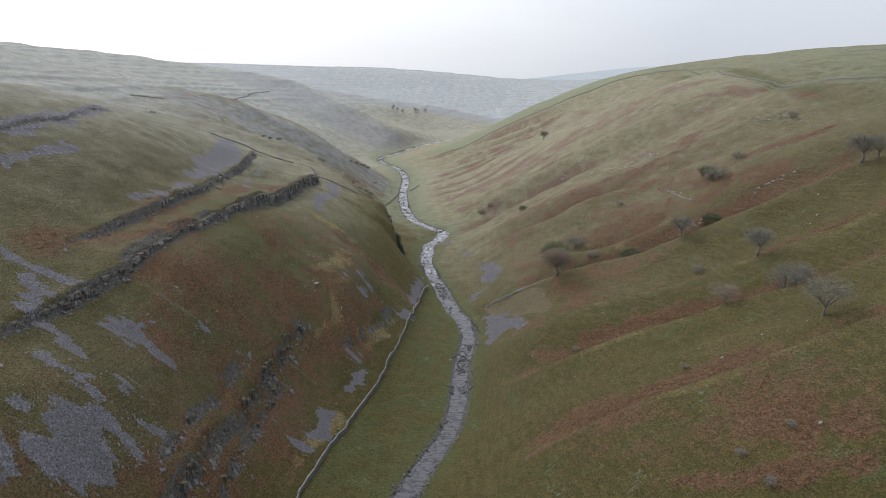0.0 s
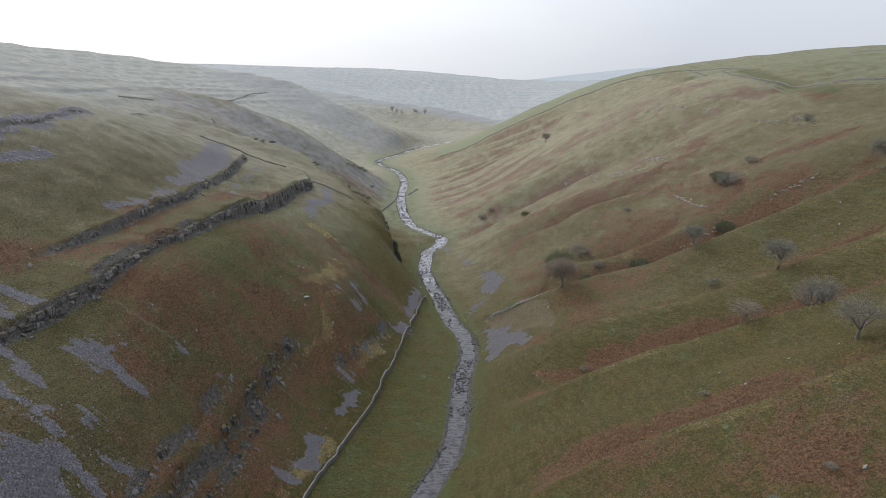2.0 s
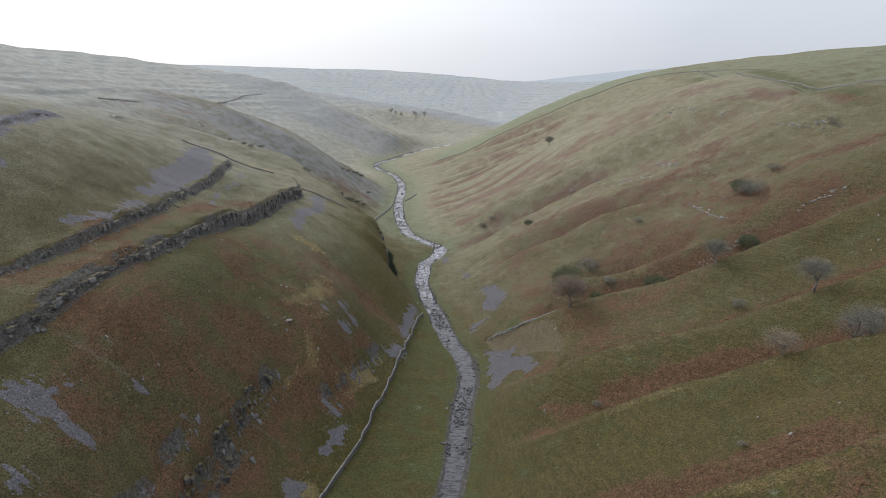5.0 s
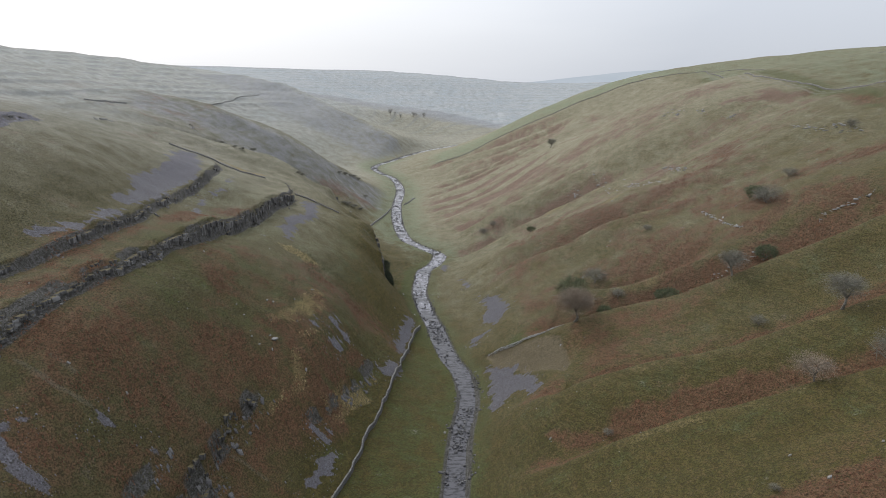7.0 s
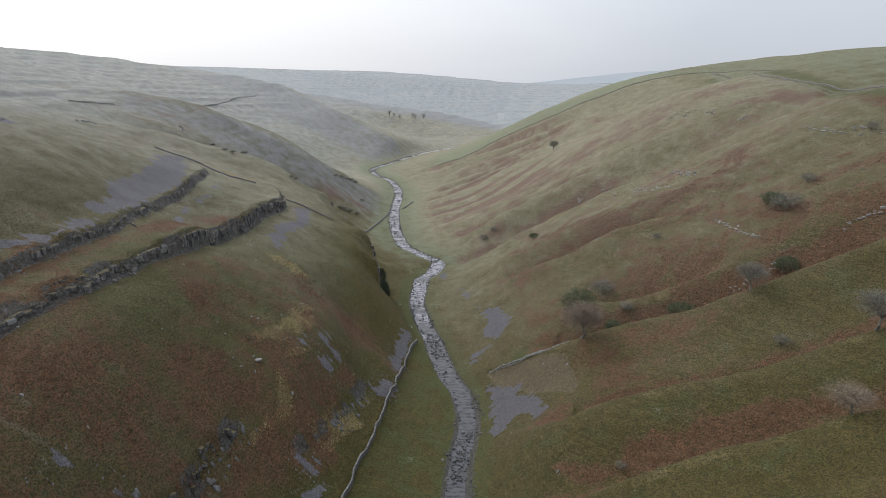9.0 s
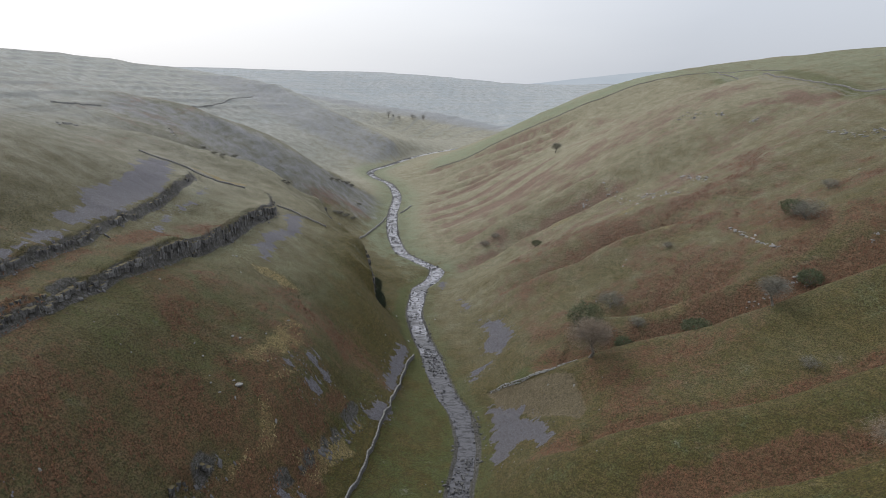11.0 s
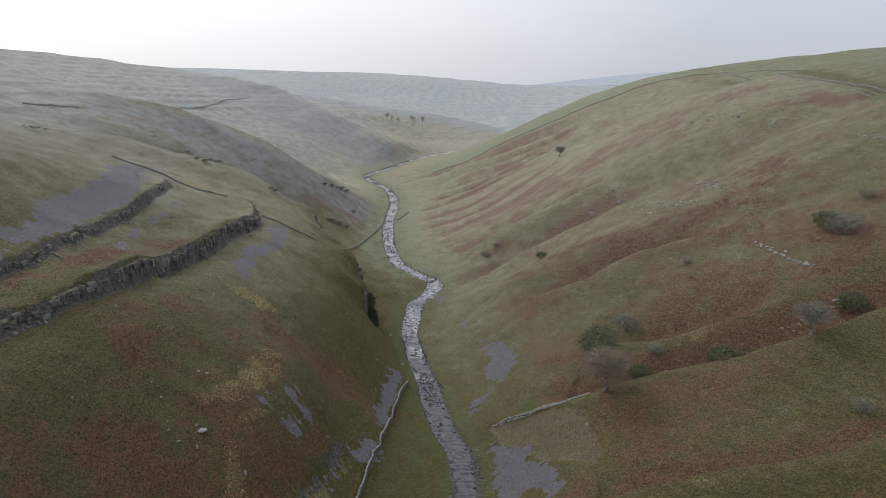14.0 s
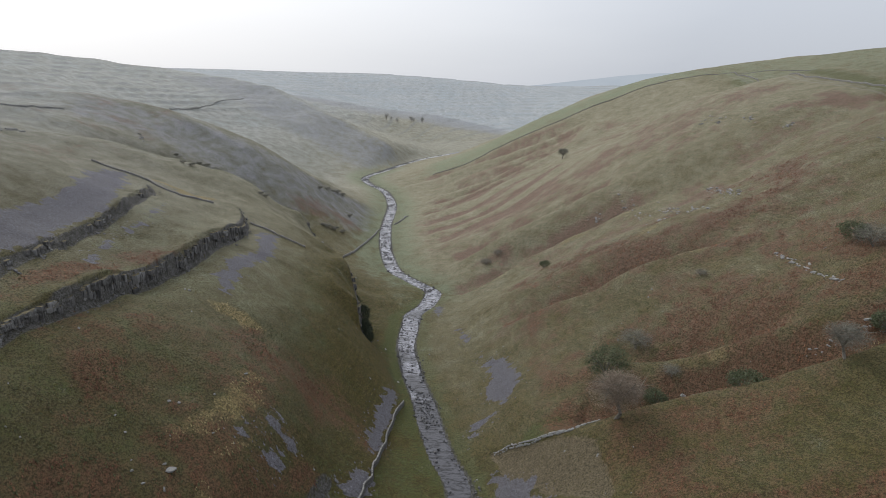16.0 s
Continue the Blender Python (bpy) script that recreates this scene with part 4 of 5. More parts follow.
# -- drystone walls
def stone_wall(line, height, thick, stone, seed, label, gaps=0.0, group="drystone walls", body=None, cope=True):
    rng = np.random.default_rng(seed)
    wall = new("drystone_wall")
    wall.location = (line[0][0], line[0][1], float(land(np.array([line[0][0]]), np.array([line[0][1]]))[0]))
    origin = np.array(wall.location)
    courses = max(2, round(height / (stone * 0.55)))
    P, S, A, C, CS, CA = [], [], [], [], [], []
    for k in range(courses):
        f = k / courses
        for side in (-1, 1):
            x, y, a = walk_line(line, stone * 0.8)
            off = side * thick * (0.36 - 0.14 * f)
            wob = 0.35 * value_noise(x, y, 3.0, seed, 2)
            x2, y2 = x - np.sin(a) * (off + wob), y + np.cos(a) * (off + wob)
            z = land(x2, y2) + (k + 0.35) * height / courses
            keep = rng.random(len(x)) > gaps * (0.4 + f)
            for i in np.nonzero(keep)[0]:
                P.append((x2[i], y2[i], z[i])), S.append(stone * rng.uniform(0.75, 1.25)), A.append(a[i] + rng.normal(0, 0.12))
    x, y, a = walk_line(line, stone * 0.62)
    wob = 0.35 * value_noise(x, y, 3.0, seed, 2)
    x, y = x - np.sin(a) * wob, y + np.cos(a) * wob
    z = land(x, y) + height * 1.02
    for i in range(len(x)):
        if rng.random() > gaps * 1.3:
            C.append((x[i], y[i], z[i])), CS.append(stone * rng.uniform(0.6, 1.15)), CA.append(a[i] + math.pi / 2 + rng.normal(0, 0.2))
    v, f = pile(rng, np.array(P) - origin, S, A, 0.2, 0.62)
    part("courses", mesh_of("courses", v, f, body or LIMESTONE), wall)
    if C and cope:
        v, f = pile(rng, np.array(C) - origin, CS, CA, 0.25, 0.8)
        part("cope", mesh_of("cope", v, f, COPE_STONE), wall, "pale cope stones set on edge")
    return tagged(wall, label, "wall", group)


WALL_STONE = stone_material("dark_wall_stone", (0.06, 0.058, 0.054), (0.17, 0.165, 0.158))
COPE_STONE = stone_material("lichened_cope_stone", (0.12, 0.115, 0.106), (0.40, 0.385, 0.36), 0.25)
stone_wall(FLOOR_WALL, 0.8, 0.22, 0.23, 11, "grey drystone wall winding along the valley floor beside the beck", 0.14, body=WALL_STONE)
stone_wall([(3.2, 168.4), (6.0, 167.4), (9.0, 165.8), (14.6, 162.8), (18.6, 161.8)], 0.22, 0.45, 0.24, 12,
           "ruined low drystone wall tumbled across the bracken slope", 0.68, body=FAR_STONE)
stone_wall([(-88, 217.5), (-83.2, 217.7), (-79.1, 218.2), (-75.5, 219.0), (-71.3, 217.6), (-67.5, 216.2), (-65.2, 218.6), (-61.7, 220.5)], 0.36, 0.32, 0.27, 13,
           "grey drystone wall crossing the grassy shelf above the scar", 0.35)
stone_wall([(-52.2, 218.8), (-49.7, 217.8), (-45.8, 216.6), (-42.5, 216.6), (-39.4, 217.0)], 0.3, 0.3, 0.25, 20,
           "tumbled drystone wall running down the spur below the scar", 0.45)
stone_wall([(-42.6, 274), (-41.2, 283), (-40.2, 294), (-38.9, 310), (-38.2, 322)], 0.42, 0.3, 0.3, 14, "grey drystone wall running down to the beck", 0.3)
stone_wall([(-33.2, 331), (-31.4, 336), (-29.8, 344)], 0.4, 0.3, 0.3, 15, "low drystone wall on the meadow across the beck", 0.2)
stone_wall(CREST_WALL, 0.24, 0.2, 0.26, 16,
           "dark drystone boundary wall along the crest of the hill", cope=False)
stone_wall([(126, 414), (125, 385), (115, 335), (106.5, 298), (108.5, 264.5), (113, 246), (119, 226), (133, 196), (153, 161)], 0.3, 0.2, 0.3, 17,
           "drystone wall beside the green hillside track")
stone_wall([(-180, 454.7), (-172.4, 476.7), (-171.5, 501.8), (-168.2, 546.9)], 0.35, 0.3, 0.4, 18,
           "distant drystone wall across the terraced fell", body=FAR_STONE)
stone_wall([(-129.2, 247.2), (-127.6, 253.5), (-133, 271.3), (-131.5, 277.9)], 0.3, 0.25, 0.32, 19,
           "faint drystone wall high on the terraced fell", body=FAR_STONE)


# -- limestone scars of blocks
def scar_blocks(material):
    rng = np.random.default_rng(5)
    out = []
    for _ in range(9):
        v = np.array([(x, y, z) for z in (-1, -0.25, 0.45, 1) for x, y in ((-1, -1), (0.1, -1.1), (1, -1), (1, 1), (-1, 1))], float)
        v += rng.uniform(-0.11, 0.11, v.shape)
        v[15:] *= (0.86, 0.86, 1)
        f = [(4, 3, 2, 1, 0), (15, 16, 17, 18, 19)]
        for a in (0, 5, 10):
            for k in range(5):
                f.append((a + k, a + (k + 1) % 5, a + 5 + (k + 1) % 5, a + 5 + k))
        out.append(mesh_of("block", v * 0.5, f, material))
    return out


def face_material(name, bright):
    mat, n, l, b = shader(name, 0.9)
    geo = n.new("ShaderNodeNewGeometry")
    pos = geo.outputs["Position"]
    rand = n.new("ShaderNodeObjectInfo").outputs["Random"]
    squash = n.new("ShaderNodeMapping")
    squash.inputs["Scale"].default_value = (1.6, 1.6, 0.25)
    l.new(pos, squash.inputs[0])
    stain, fine = noise_node(n, l, 1.0, 4, 0.65, squash.outputs[0]), noise_node(n, l, 4.0, 5, 0.7, pos)
    col = mix(n, l, stretch(n, l, fine, 0.3, 0.7), (0.046, 0.044, 0.042), (0.160, 0.156, 0.152))
    col = mix(n, l, stretch(n, l, rand, 0.55, 1, 0, 0.75), col, bright)
    col = mix(n, l, stretch(n, l, stain, 0.47, 0.57, 0, 0.85), col, (0.036, 0.034, 0.033))
    # turf and moss on the ledges
    facing = n.new("ShaderNodeSeparateXYZ")
    l.new(geo.outputs["Normal"], facing.inputs[0])
    grown = stretch(n, l, arith(n, l, "ADD", facing.outputs["Z"], arith(n, l, "MULTIPLY", arith(n, l, "SUBTRACT", fine, 0.5), 0.9)), 0.55, 0.8, 0, 0.92)
    col = mix(n, l, grown, col, mix(n, l, fine, (0.058, 0.052, 0.024), (0.12, 0.092, 0.045)))
    l.new(col, b.inputs["Base Color"])
    bumped(n, l, b, fine, 0.8, 0.15)
    return mat


BLOCKS = scar_blocks(face_material("limestone_face", (0.215, 0.212, 0.210)))
WORN_BLOCKS = scar_blocks(face_material("worn_limestone_face", (0.085, 0.080, 0.072)))
SCAR_LABELS = {
    "main": "long grey limestone scar of jointed blocks edging a grassy shelf",
    "upper": "low broken limestone scar above the grassy shelf",
    "lower": "dark weathered limestone scar low on the bracken slope",
    "foot": "dark broken limestone band below the lower scar",
    "brow": "faint line of broken limestone in the bracken",
    "ledge": "small dark limestone ledge above the valley floor",
    "step": "dark broken limestone ledge above the long scar",
    "rim": "broken pale limestone edge high on the grassy fell",
    "crag": "dark limestone crag at the foot of the spur",
}
SCAR_LOOK = {"main": (1.15, 3), "upper": (1.2, 2), "lower": (0.75, 5), "ledge": (0.75, 3), "rim": (1.0, 1), "foot": (0.75, 4), "brow": (0.7, 2), "step": (0.9, 1), "crag": (1.9, 5)}
TUMBLED = {"lower": 0.16, "foot": 0.28, "brow": 0.55, "ledge": 0.4, "step": 0.35}   # how much of a worn scar is missing


def limestone_scar(key):
    """A step of bedded limestone: uneven courses of jointed blocks along its edge; the worn ones are broken and tumbled."""
    line, height, ease = SCARS[key]
    wide, layers = SCAR_LOOK[key]
    missing = TUMBLED.get(key, 0.06)
    rng = np.random.default_rng(len(key) * 7 + 3)
    x, y, a = walk_line(line, wide * 0.82)
    wob = scar_wobble(x, y)
    x, y = x + np.sin(a) * wob, y - np.cos(a) * wob
    zf, zh = land(x + np.sin(a) * 0.9, y - np.cos(a) * 0.9), land(x - np.sin(a) * 0.8, y + np.cos(a) * 0.8)
    broken = {"main": 0.72, "crag": 0.72, "rim": 0.42, "lower": 0.8, "foot": 0.65, "step": 0.6}.get(key, 0.5) + 0.55 * value_noise(x, y, 6.0, 141, 3)
    if key == "main":
        broken = broken + 0.25 * ramp(150, 165, y)
    ends = np.clip(np.minimum(np.arange(len(x)) + 1, len(x) - np.arange(len(x))) / (0.12 * len(x)), 0, 1)
    thing = new("limestone_scar")
    thing.location = (x[0], y[0], zf[0])
    for k in range(len(x)):
        rise = (zh[k] - zf[k]) * min(0.84, broken[k] + 0.2) * ends[k] ** 0.5
        if rise < 0.3 or broken[k] < 0.4:
            continue
        cuts = np.cumsum(rng.uniform(0.6, 1.5, layers))
        cuts = np.concatenate([[0], cuts / cuts[-1]])
        for layer in range(layers):
            if rng.random() < missing or (layer == layers - 1 and rng.random() < 0.25):
                continue
            low, high = cuts[layer] * rise, cuts[layer + 1] * rise
            tall = (high - low) * rng.uniform(0.98, 1.08) + 0.08
            loose = missing > 0.1
            tall = min(tall, 0.85) if loose else tall
            back = 0.1 - 0.25 * cuts[layer] + rng.normal(0, 0.4) if loose else 0.0 + 0.22 * cuts[layer] + rng.normal(0, 0.13)
            shift = rng.normal(0, 0.35 if loose else 0.2)
            sunk = 0.62 if loose else 0.46
            bx = x[k] + math.sin(a[k]) * (back - sunk) + math.cos(a[k]) * shift
            by = y[k] - math.cos(a[k]) * (back - sunk) + math.sin(a[k]) * shift
            size = min(1.15, math.exp(rng.normal(-0.45, 0.4))) if loose else rng.uniform(0.55, 1.35)
            ob = part("block", (WORN_BLOCKS if loose else BLOCKS)[int(rng.integers(len(BLOCKS)))], thing)
            ob.matrix_basis = (Matrix.Translation(Vector((bx, by, zf[k] - 0.2 + (low + high) / 2)) - thing.location)
                               @ Matrix.Rotation(a[k] + rng.normal(0, 0.3 if loose else 0.1), 4, "Z")
                               @ Matrix.Rotation(rng.normal(0, 0.14 if loose else 0.04), 4, "X")
                               @ Matrix.Diagonal((wide * size, rng.uniform(0.9, 1.3) * (size if loose else 1.0), tall, 1)))
    return tagged(thing, SCAR_LABELS[key], "rock scar", "limestone scars")


# -- trees and bushes
def bark_material(name, dark, light):
    mat, n, l, b = shader(name, 0.9)
    pos = n.new("ShaderNodeTexCoord").outputs["Object"]
    fine = noise_node(n, l, 6.0, 4, 0.7, pos)
    l.new(mix(n, l, stretch(n, l, fine, 0.3, 0.7), dark, light), b.inputs["Base Color"])
    bumped(n, l, b, fine, 0.5, 0.05)
    return mat


def leaf_material(name, dark, light):
    mat, n, l, b = shader(name, 0.8)
    rand = n.new("ShaderNodeNewGeometry").outputs["Random Per Island"]
    pos = n.new("ShaderNodeTexCoord").outputs["Object"]
    col = mix(n, l, rand, dark, light)
    l.new(mix(n, l, stretch(n, l, noise_node(n, l, 0.9, 3, 0.6, pos), 0.35, 0.65, 0, 0.5), col, dark), b.inputs["Base Color"])
    return mat


BARK = bark_material("hawthorn_bark", (0.075, 0.068, 0.058), (0.20, 0.182, 0.155))
TWIG_GREY = leaf_material("grey_twigs", (0.090, 0.086, 0.070), (0.25, 0.24, 0.20))
# twigs of the distant trees, with the haze before them in the colour
TWIG_HAZED = leaf_material("hazed_twigs", (0.22, 0.215, 0.205), (0.38, 0.37, 0.35))
TWIG_RUSSET = leaf_material("russet_twigs", (0.118, 0.092, 0.068), (0.33, 0.27, 0.21))
LEAF_GREEN = leaf_material("dark_green_leaves", (0.048, 0.063, 0.034), (0.135, 0.15, 0.08))
LEAF_DARK = leaf_material("yew_leaves", (0.020, 0.028, 0.017), (0.058, 0.070, 0.040))


def tube(vs, fs, a, b, ra, rb, sides=5):
    a, b = np.asarray(a, float), np.asarray(b, float)
    d = b - a
    d /= np.linalg.norm(d) + 1e-9
    s = np.cross(d, (0.3, 0.9, 0.2))
    s /= np.linalg.norm(s) + 1e-9
    t = np.cross(d, s)
    base = len(vs)
    for p, r in ((a, ra), (b, rb)):
        for k in range(sides):
            w = 2 * math.pi * k / sides
            vs.append(p + r * (math.cos(w) * s + math.sin(w) * t))
    for k in range(sides):
        fs.append((base + k, base + (k + 1) % sides, base + sides + (k + 1) % sides, base + sides + k))


def tree_meshes(seed, height, spread_r, bare=True, trunk_h=0.22, lean=0.1, twig=None, leaves=5200, dense=1.0):
    """A trunk with limbs, and the crown: twigs for a bare tree, small leaves in clumps for a green one."""
    rng = np.random.default_rng(seed)
    vs, fs, tips = [], [], []
    th = height * trunk_h
    p = np.array([0, 0, -0.3])
    top = np.array([lean * height * 0.4, 0.05 * height * rng.normal(), th])
    mid = (p + top) / 2 + rng.normal(0, 0.04 * height, 3) * (1, 1, 0)
    r0 = 0.036 * height
    tube(vs, fs, p, mid, r0 * 1.25, r0, 7)
    tube(vs, fs, mid, top, r0, r0 * 0.8, 7)
    middle = np.array([lean * height * 0.55, 0, height * (0.63 if trunk_h > 0.2 else 0.52)])
    for k in range(7):
        a = 2 * math.pi * (k + rng.uniform(-0.3, 0.3)) / 7
        out = rng.uniform(0.45, 0.8)
        end = middle + np.array([math.cos(a) * spread_r * out, math.sin(a) * spread_r * out, height * rng.uniform(-0.12, 0.26)])
        knee = top + (end - top) * 0.5 + np.array([0, 0, height * 0.06]) + rng.normal(0, 0.03 * height, 3)
        tube(vs, fs, top, knee, r0 * 0.55, r0 * 0.36, 5)
        tube(vs, fs, knee, end, r0 * 0.36, r0 * 0.16, 5)
        for j in range(6):
            s = knee + (end - knee) * rng.uniform(0.1, 1)
            q = s + rng.normal(0, 1, 3) * (spread_r * 0.27, spread_r * 0.27, height * 0.13) + (s - middle) * 0.22
            tube(vs, fs, s, q, r0 * 0.17, r0 * 0.07, 4)
            tips.append((s, q))
    cv, cf = [], []

    def blade(a, b, w):
        d = b - a
        s = np.cross(d, rng.normal(0, 1, 3))
        s *= w / (np.linalg.norm(s) + 1e-9)
        i = len(cv)
        cv.extend([a - s, a + s, b])
        cf.append((i, i + 1, i + 2))

    half_h = height * (0.38 if trunk_h > 0.2 else 0.45)
    size = np.array([spread_r, spread_r, half_h])
    lobes = [(rng.normal(0, 1, 3), rng.uniform(0.1, 0.24)) for _ in range(7)]

    def skin(d):
        """How far the uneven crown reaches that way."""
        return 0.86 + sum(w * max(0.0, float(d @ (v / np.linalg.norm(v)))) ** 3 for v, w in lobes)

    count = int(330 * dense) if bare else leaves // 22
    for _ in range(count):
        d = rng.normal(0, 1, 3)
        d[2] = d[2] * 0.9 + 0.25
        d /= np.linalg.norm(d)
        r = skin(d)
        if bare:
            o = middle + d * size * r * rng.uniform(0.1, 0.45)
            e = middle + (d + rng.normal(0, 0.2, 3)) * size * r * rng.uniform(0.6, 0.92)
            blade(o, e, 0.036)
            for m in range(15):
                w = d + rng.normal(0, 0.22, 3)
                c = middle + w / np.linalg.norm(w) * size * r * rng.uniform(0.45, 0.98)
                g = c + (d * 0.35 + rng.normal(0, 0.6, 3)) * size * rng.uniform(0.06, 0.15)
                blade(c, g, 0.02)
        else:
            c = middle + d * size * r * rng.uniform(0.35, 1.0) ** 0.5
            for m in range(22):
                o = c + rng.normal(0, 1, 3) * size * 0.095
                w = rng.uniform(0.06, 0.13)
                e1 = rng.normal(0, 1, 3)
                e1 *= w / np.linalg.norm(e1)
                e2 = np.cross(e1, rng.normal(0, 1, 3))
                e2 *= w * 0.7 / (np.linalg.norm(e2) + 1e-9)
                i = len(cv)
                cv.extend([o - e1, o + e2, o + e1, o - e2])
                cf.append((i, i + 1, i + 2, i + 3))
    return mesh_of("trunk", vs, fs, BARK), mesh_of("crown", cv, cf, twig or (TWIG_GREY if bare else LEAF_GREEN))


def tree(name, meshes, label, category="tree", group=""):
    thing = new(name)
    part("trunk", meshes[0], thing)
    part("crown", meshes[1], thing)
    return tagged(thing, label, category, group)


def on_ground(x, y, turn=0.0, size=1.0, sink=0.0):
    z = float(land(np.array([x]), np.array([y]))[0]) - sink
    return Matrix.Translation((x, y, z)) @ Matrix.Rotation(radians(turn), 4, "Z") @ Matrix.Diagonal((size, size, size, 1))


def plant(kind, places):
    """The first stands at the first place; the others are copies of it."""
    for k, (x, y, turn, size) in enumerate(places):
        if k == 0:
            kind.matrix_basis = on_ground(x, y, turn, size)
        else:
            copy_thing(kind, on_ground(x, y, turn, size))


HAWTHORNS = "bare hawthorns on the hillside"
plant(tree("hawthorn_tree", tree_meshes(21, 7.2, 4.0, twig=TWIG_RUSSET, trunk_h=0.3, dense=2.5), "rounded bare hawthorn with dense russet twigs on the slope", group=HAWTHORNS),
      [(20.5, 160.0, 0, 1.0)])
plant(tree("hawthorn_tree", tree_meshes(22, 5.8, 3.2, trunk_h=0.3), "bare grey hawthorn leaning on the grassy hillside", group=HAWTHORNS),
      [(57.2, 131.8, 20, 1.05), (50.3, 157.7, 200, 0.9), (88.2, 155.5, 60, 1.15), (36.8, 360, 10, 0.8)])
plant(tree("hawthorn_tree", tree_meshes(31, 4.6, 3.0, twig=TWIG_RUSSET, trunk_h=0.2, dense=0.7), "small reddish bare hawthorn in the bracken", group=HAWTHORNS),
      [(45.7, 115.2, 130, 0.95)])
plant(tree("hawthorn_tree", tree_meshes(23, 7.2, 4.2, trunk_h=0.22, dense=0.7), "pale grey bare hawthorn with a wide open crown", group=HAWTHORNS),
      [(55.2, 115.0, 0, 0.85), (58.4, 115.6, 140, 1.0), (53.6, 98.2, 250, 1.05), (92.0, 155.0, 190, 0.9)])
plant(tree("grey_shrub", tree_meshes(24, 4.0, 3.3, trunk_h=0.14, dense=0.5), "low spreading bare grey shrub in the bracken", "shrub", "bare shrubs"),
      [(28.6, 183.7, 0, 1.0), (64.5, 179.0, 80, 1.1), (49.5, 142.2, 160, 0.5), (74.0, 190.5, 30, 0.62), (20.4, 122.4, 200, 0.28), (2.9, 262.8, 40, 0.6), (6.4, 265, 90, 0.5),
       (38.0, 73.0, 300, 0.25), (31.8, 71.5, 50, 0.25), (33.3, 66.6, 110, 0.3), (33.1, 97.1, 10, 0.22), (43, 195, 70, 0.4), (95.2, 206, 130, 0.6), (31.5, 171, 250, 0.55)])
plant(tree("green_tree", tree_meshes(25, 6.6, 3.2, bare=False, trunk_h=0.15), "bushy green tree standing in the bracken gully"), [(21.3, 174.0, 0, 1.0)])
plant(tree("green_bush", tree_meshes(26, 3.4, 2.4, bare=False, trunk_h=0.1, leaves=3600), "dark green rounded bush on the bracken bank", "bush", "green bushes"),
      [(39.2, 163.0, 0, 1.05), (28.2, 167.6, 80, 0.72), (64.8, 184.0, 140, 0.95), (58.6, 163.6, 30, 0.9), (44.2, 164.6, 200, 0.45), (17.4, 236, 20, 0.55)])
plant(tree("yew_bush", tree_meshes(27, 5.6, 2.1, bare=False, trunk_h=0.1, twig=LEAF_DARK, leaves=5200), "dark evergreen yew growing against the limestone crag",
           "bush", "dark yews at the crag"),
      [(-24.4, 210.4, 60, 0.7), (-25.1, 213.2, 120, 1.25), (-26.0, 216.4, 200, 0.95), (-26.9, 219.4, 250, 1.3), (-28.5, 222.3, 300, 0.8), (-30.2, 226, 20, 1.0), (-33.0, 230, 70, 0.6)])
plant(tree("distant_tree", tree_meshes(28, 9.0, 4.2, trunk_h=0.25, twig=TWIG_HAZED, dense=0.6), "distant bare tree on the grassy spur", group="distant trees"),
      [(-86.8, 702, 0, 0.75), (-82.5, 703, 40, 0.6), (-76.4, 701, 90, 0.72), (-64, 712, 140, 0.85), (-61.5, 713, 190, 0.7), (-53.9, 722, 240, 0.9)])
plant(tree("gully_shrub", tree_meshes(29, 2.2, 2.3, trunk_h=0.1, dense=0.6), "grey bare shrub in the spur's gully", "shrub", "gully shrubs"),
      [(-52.0, 294.2, 0, 0.8), (-49.7, 295.4, 60, 0.9), (-47.5, 297.3, 10, 0.75), (-53.5, 293.5, 200, 0.6), (-48.8, 318.4, 90, 0.7), (-61.3, 324.3, 0, 0.7), (-59.6, 329.3, 100, 0.8),
       (-56.7, 334.3, 150, 0.9), (-55.1, 336.4, 220, 0.8), (-58.0, 332.0, 270, 0.6), (-58.1, 244.2, 20, 0.5), (-57.1, 245.1, 80, 0.55), (-76.0, 243.1, 30, 0.6), (-74.0, 247.9, 140, 0.7),
       (-78.5, 243.6, 310, 0.5), (-90.4, 281.3, 50, 0.6), (-96.2, 278.0, 190, 0.5)])


# -- boulders and outcrops
def boulder_mesh(seed):
    rng = np.random.default_rng(seed)
    bm = bmesh.new()
    bmesh.ops.create_icosphere(bm, subdivisions=2, radius=0.5)
    cuts = [(Vector(rng.normal(0, 1, 3)).normalized(), rng.uniform(0.26, 0.42)) for _ in range(7)]
    for v in bm.verts:
        for nrm, d in cuts:
            over = v.co.dot(nrm) - d
            if over > 0:
                v.co -= nrm * over * 0.9
        v.co *= 1 + 0.07 * noise.noise(v.co * 4 + Vector((seed, 0, 0)))
    for f in bm.faces:
        f.smooth = False
    me = bpy.data.meshes.new("boulder")
    bm.to_mesh(me)
    bm.free()
    me.materials.append(PALE_ROCK)
    return me


PALE_ROCK = stone_material("pale_limestone", (0.115, 0.112, 0.106), (0.29, 0.285, 0.272), 0.3)
OUTCROP = stone_material("grey_outcrop_limestone", (0.15, 0.147, 0.14), (0.31, 0.302, 0.29), 0.3)
ROCKS = [boulder_mesh(k) for k in range(6)]


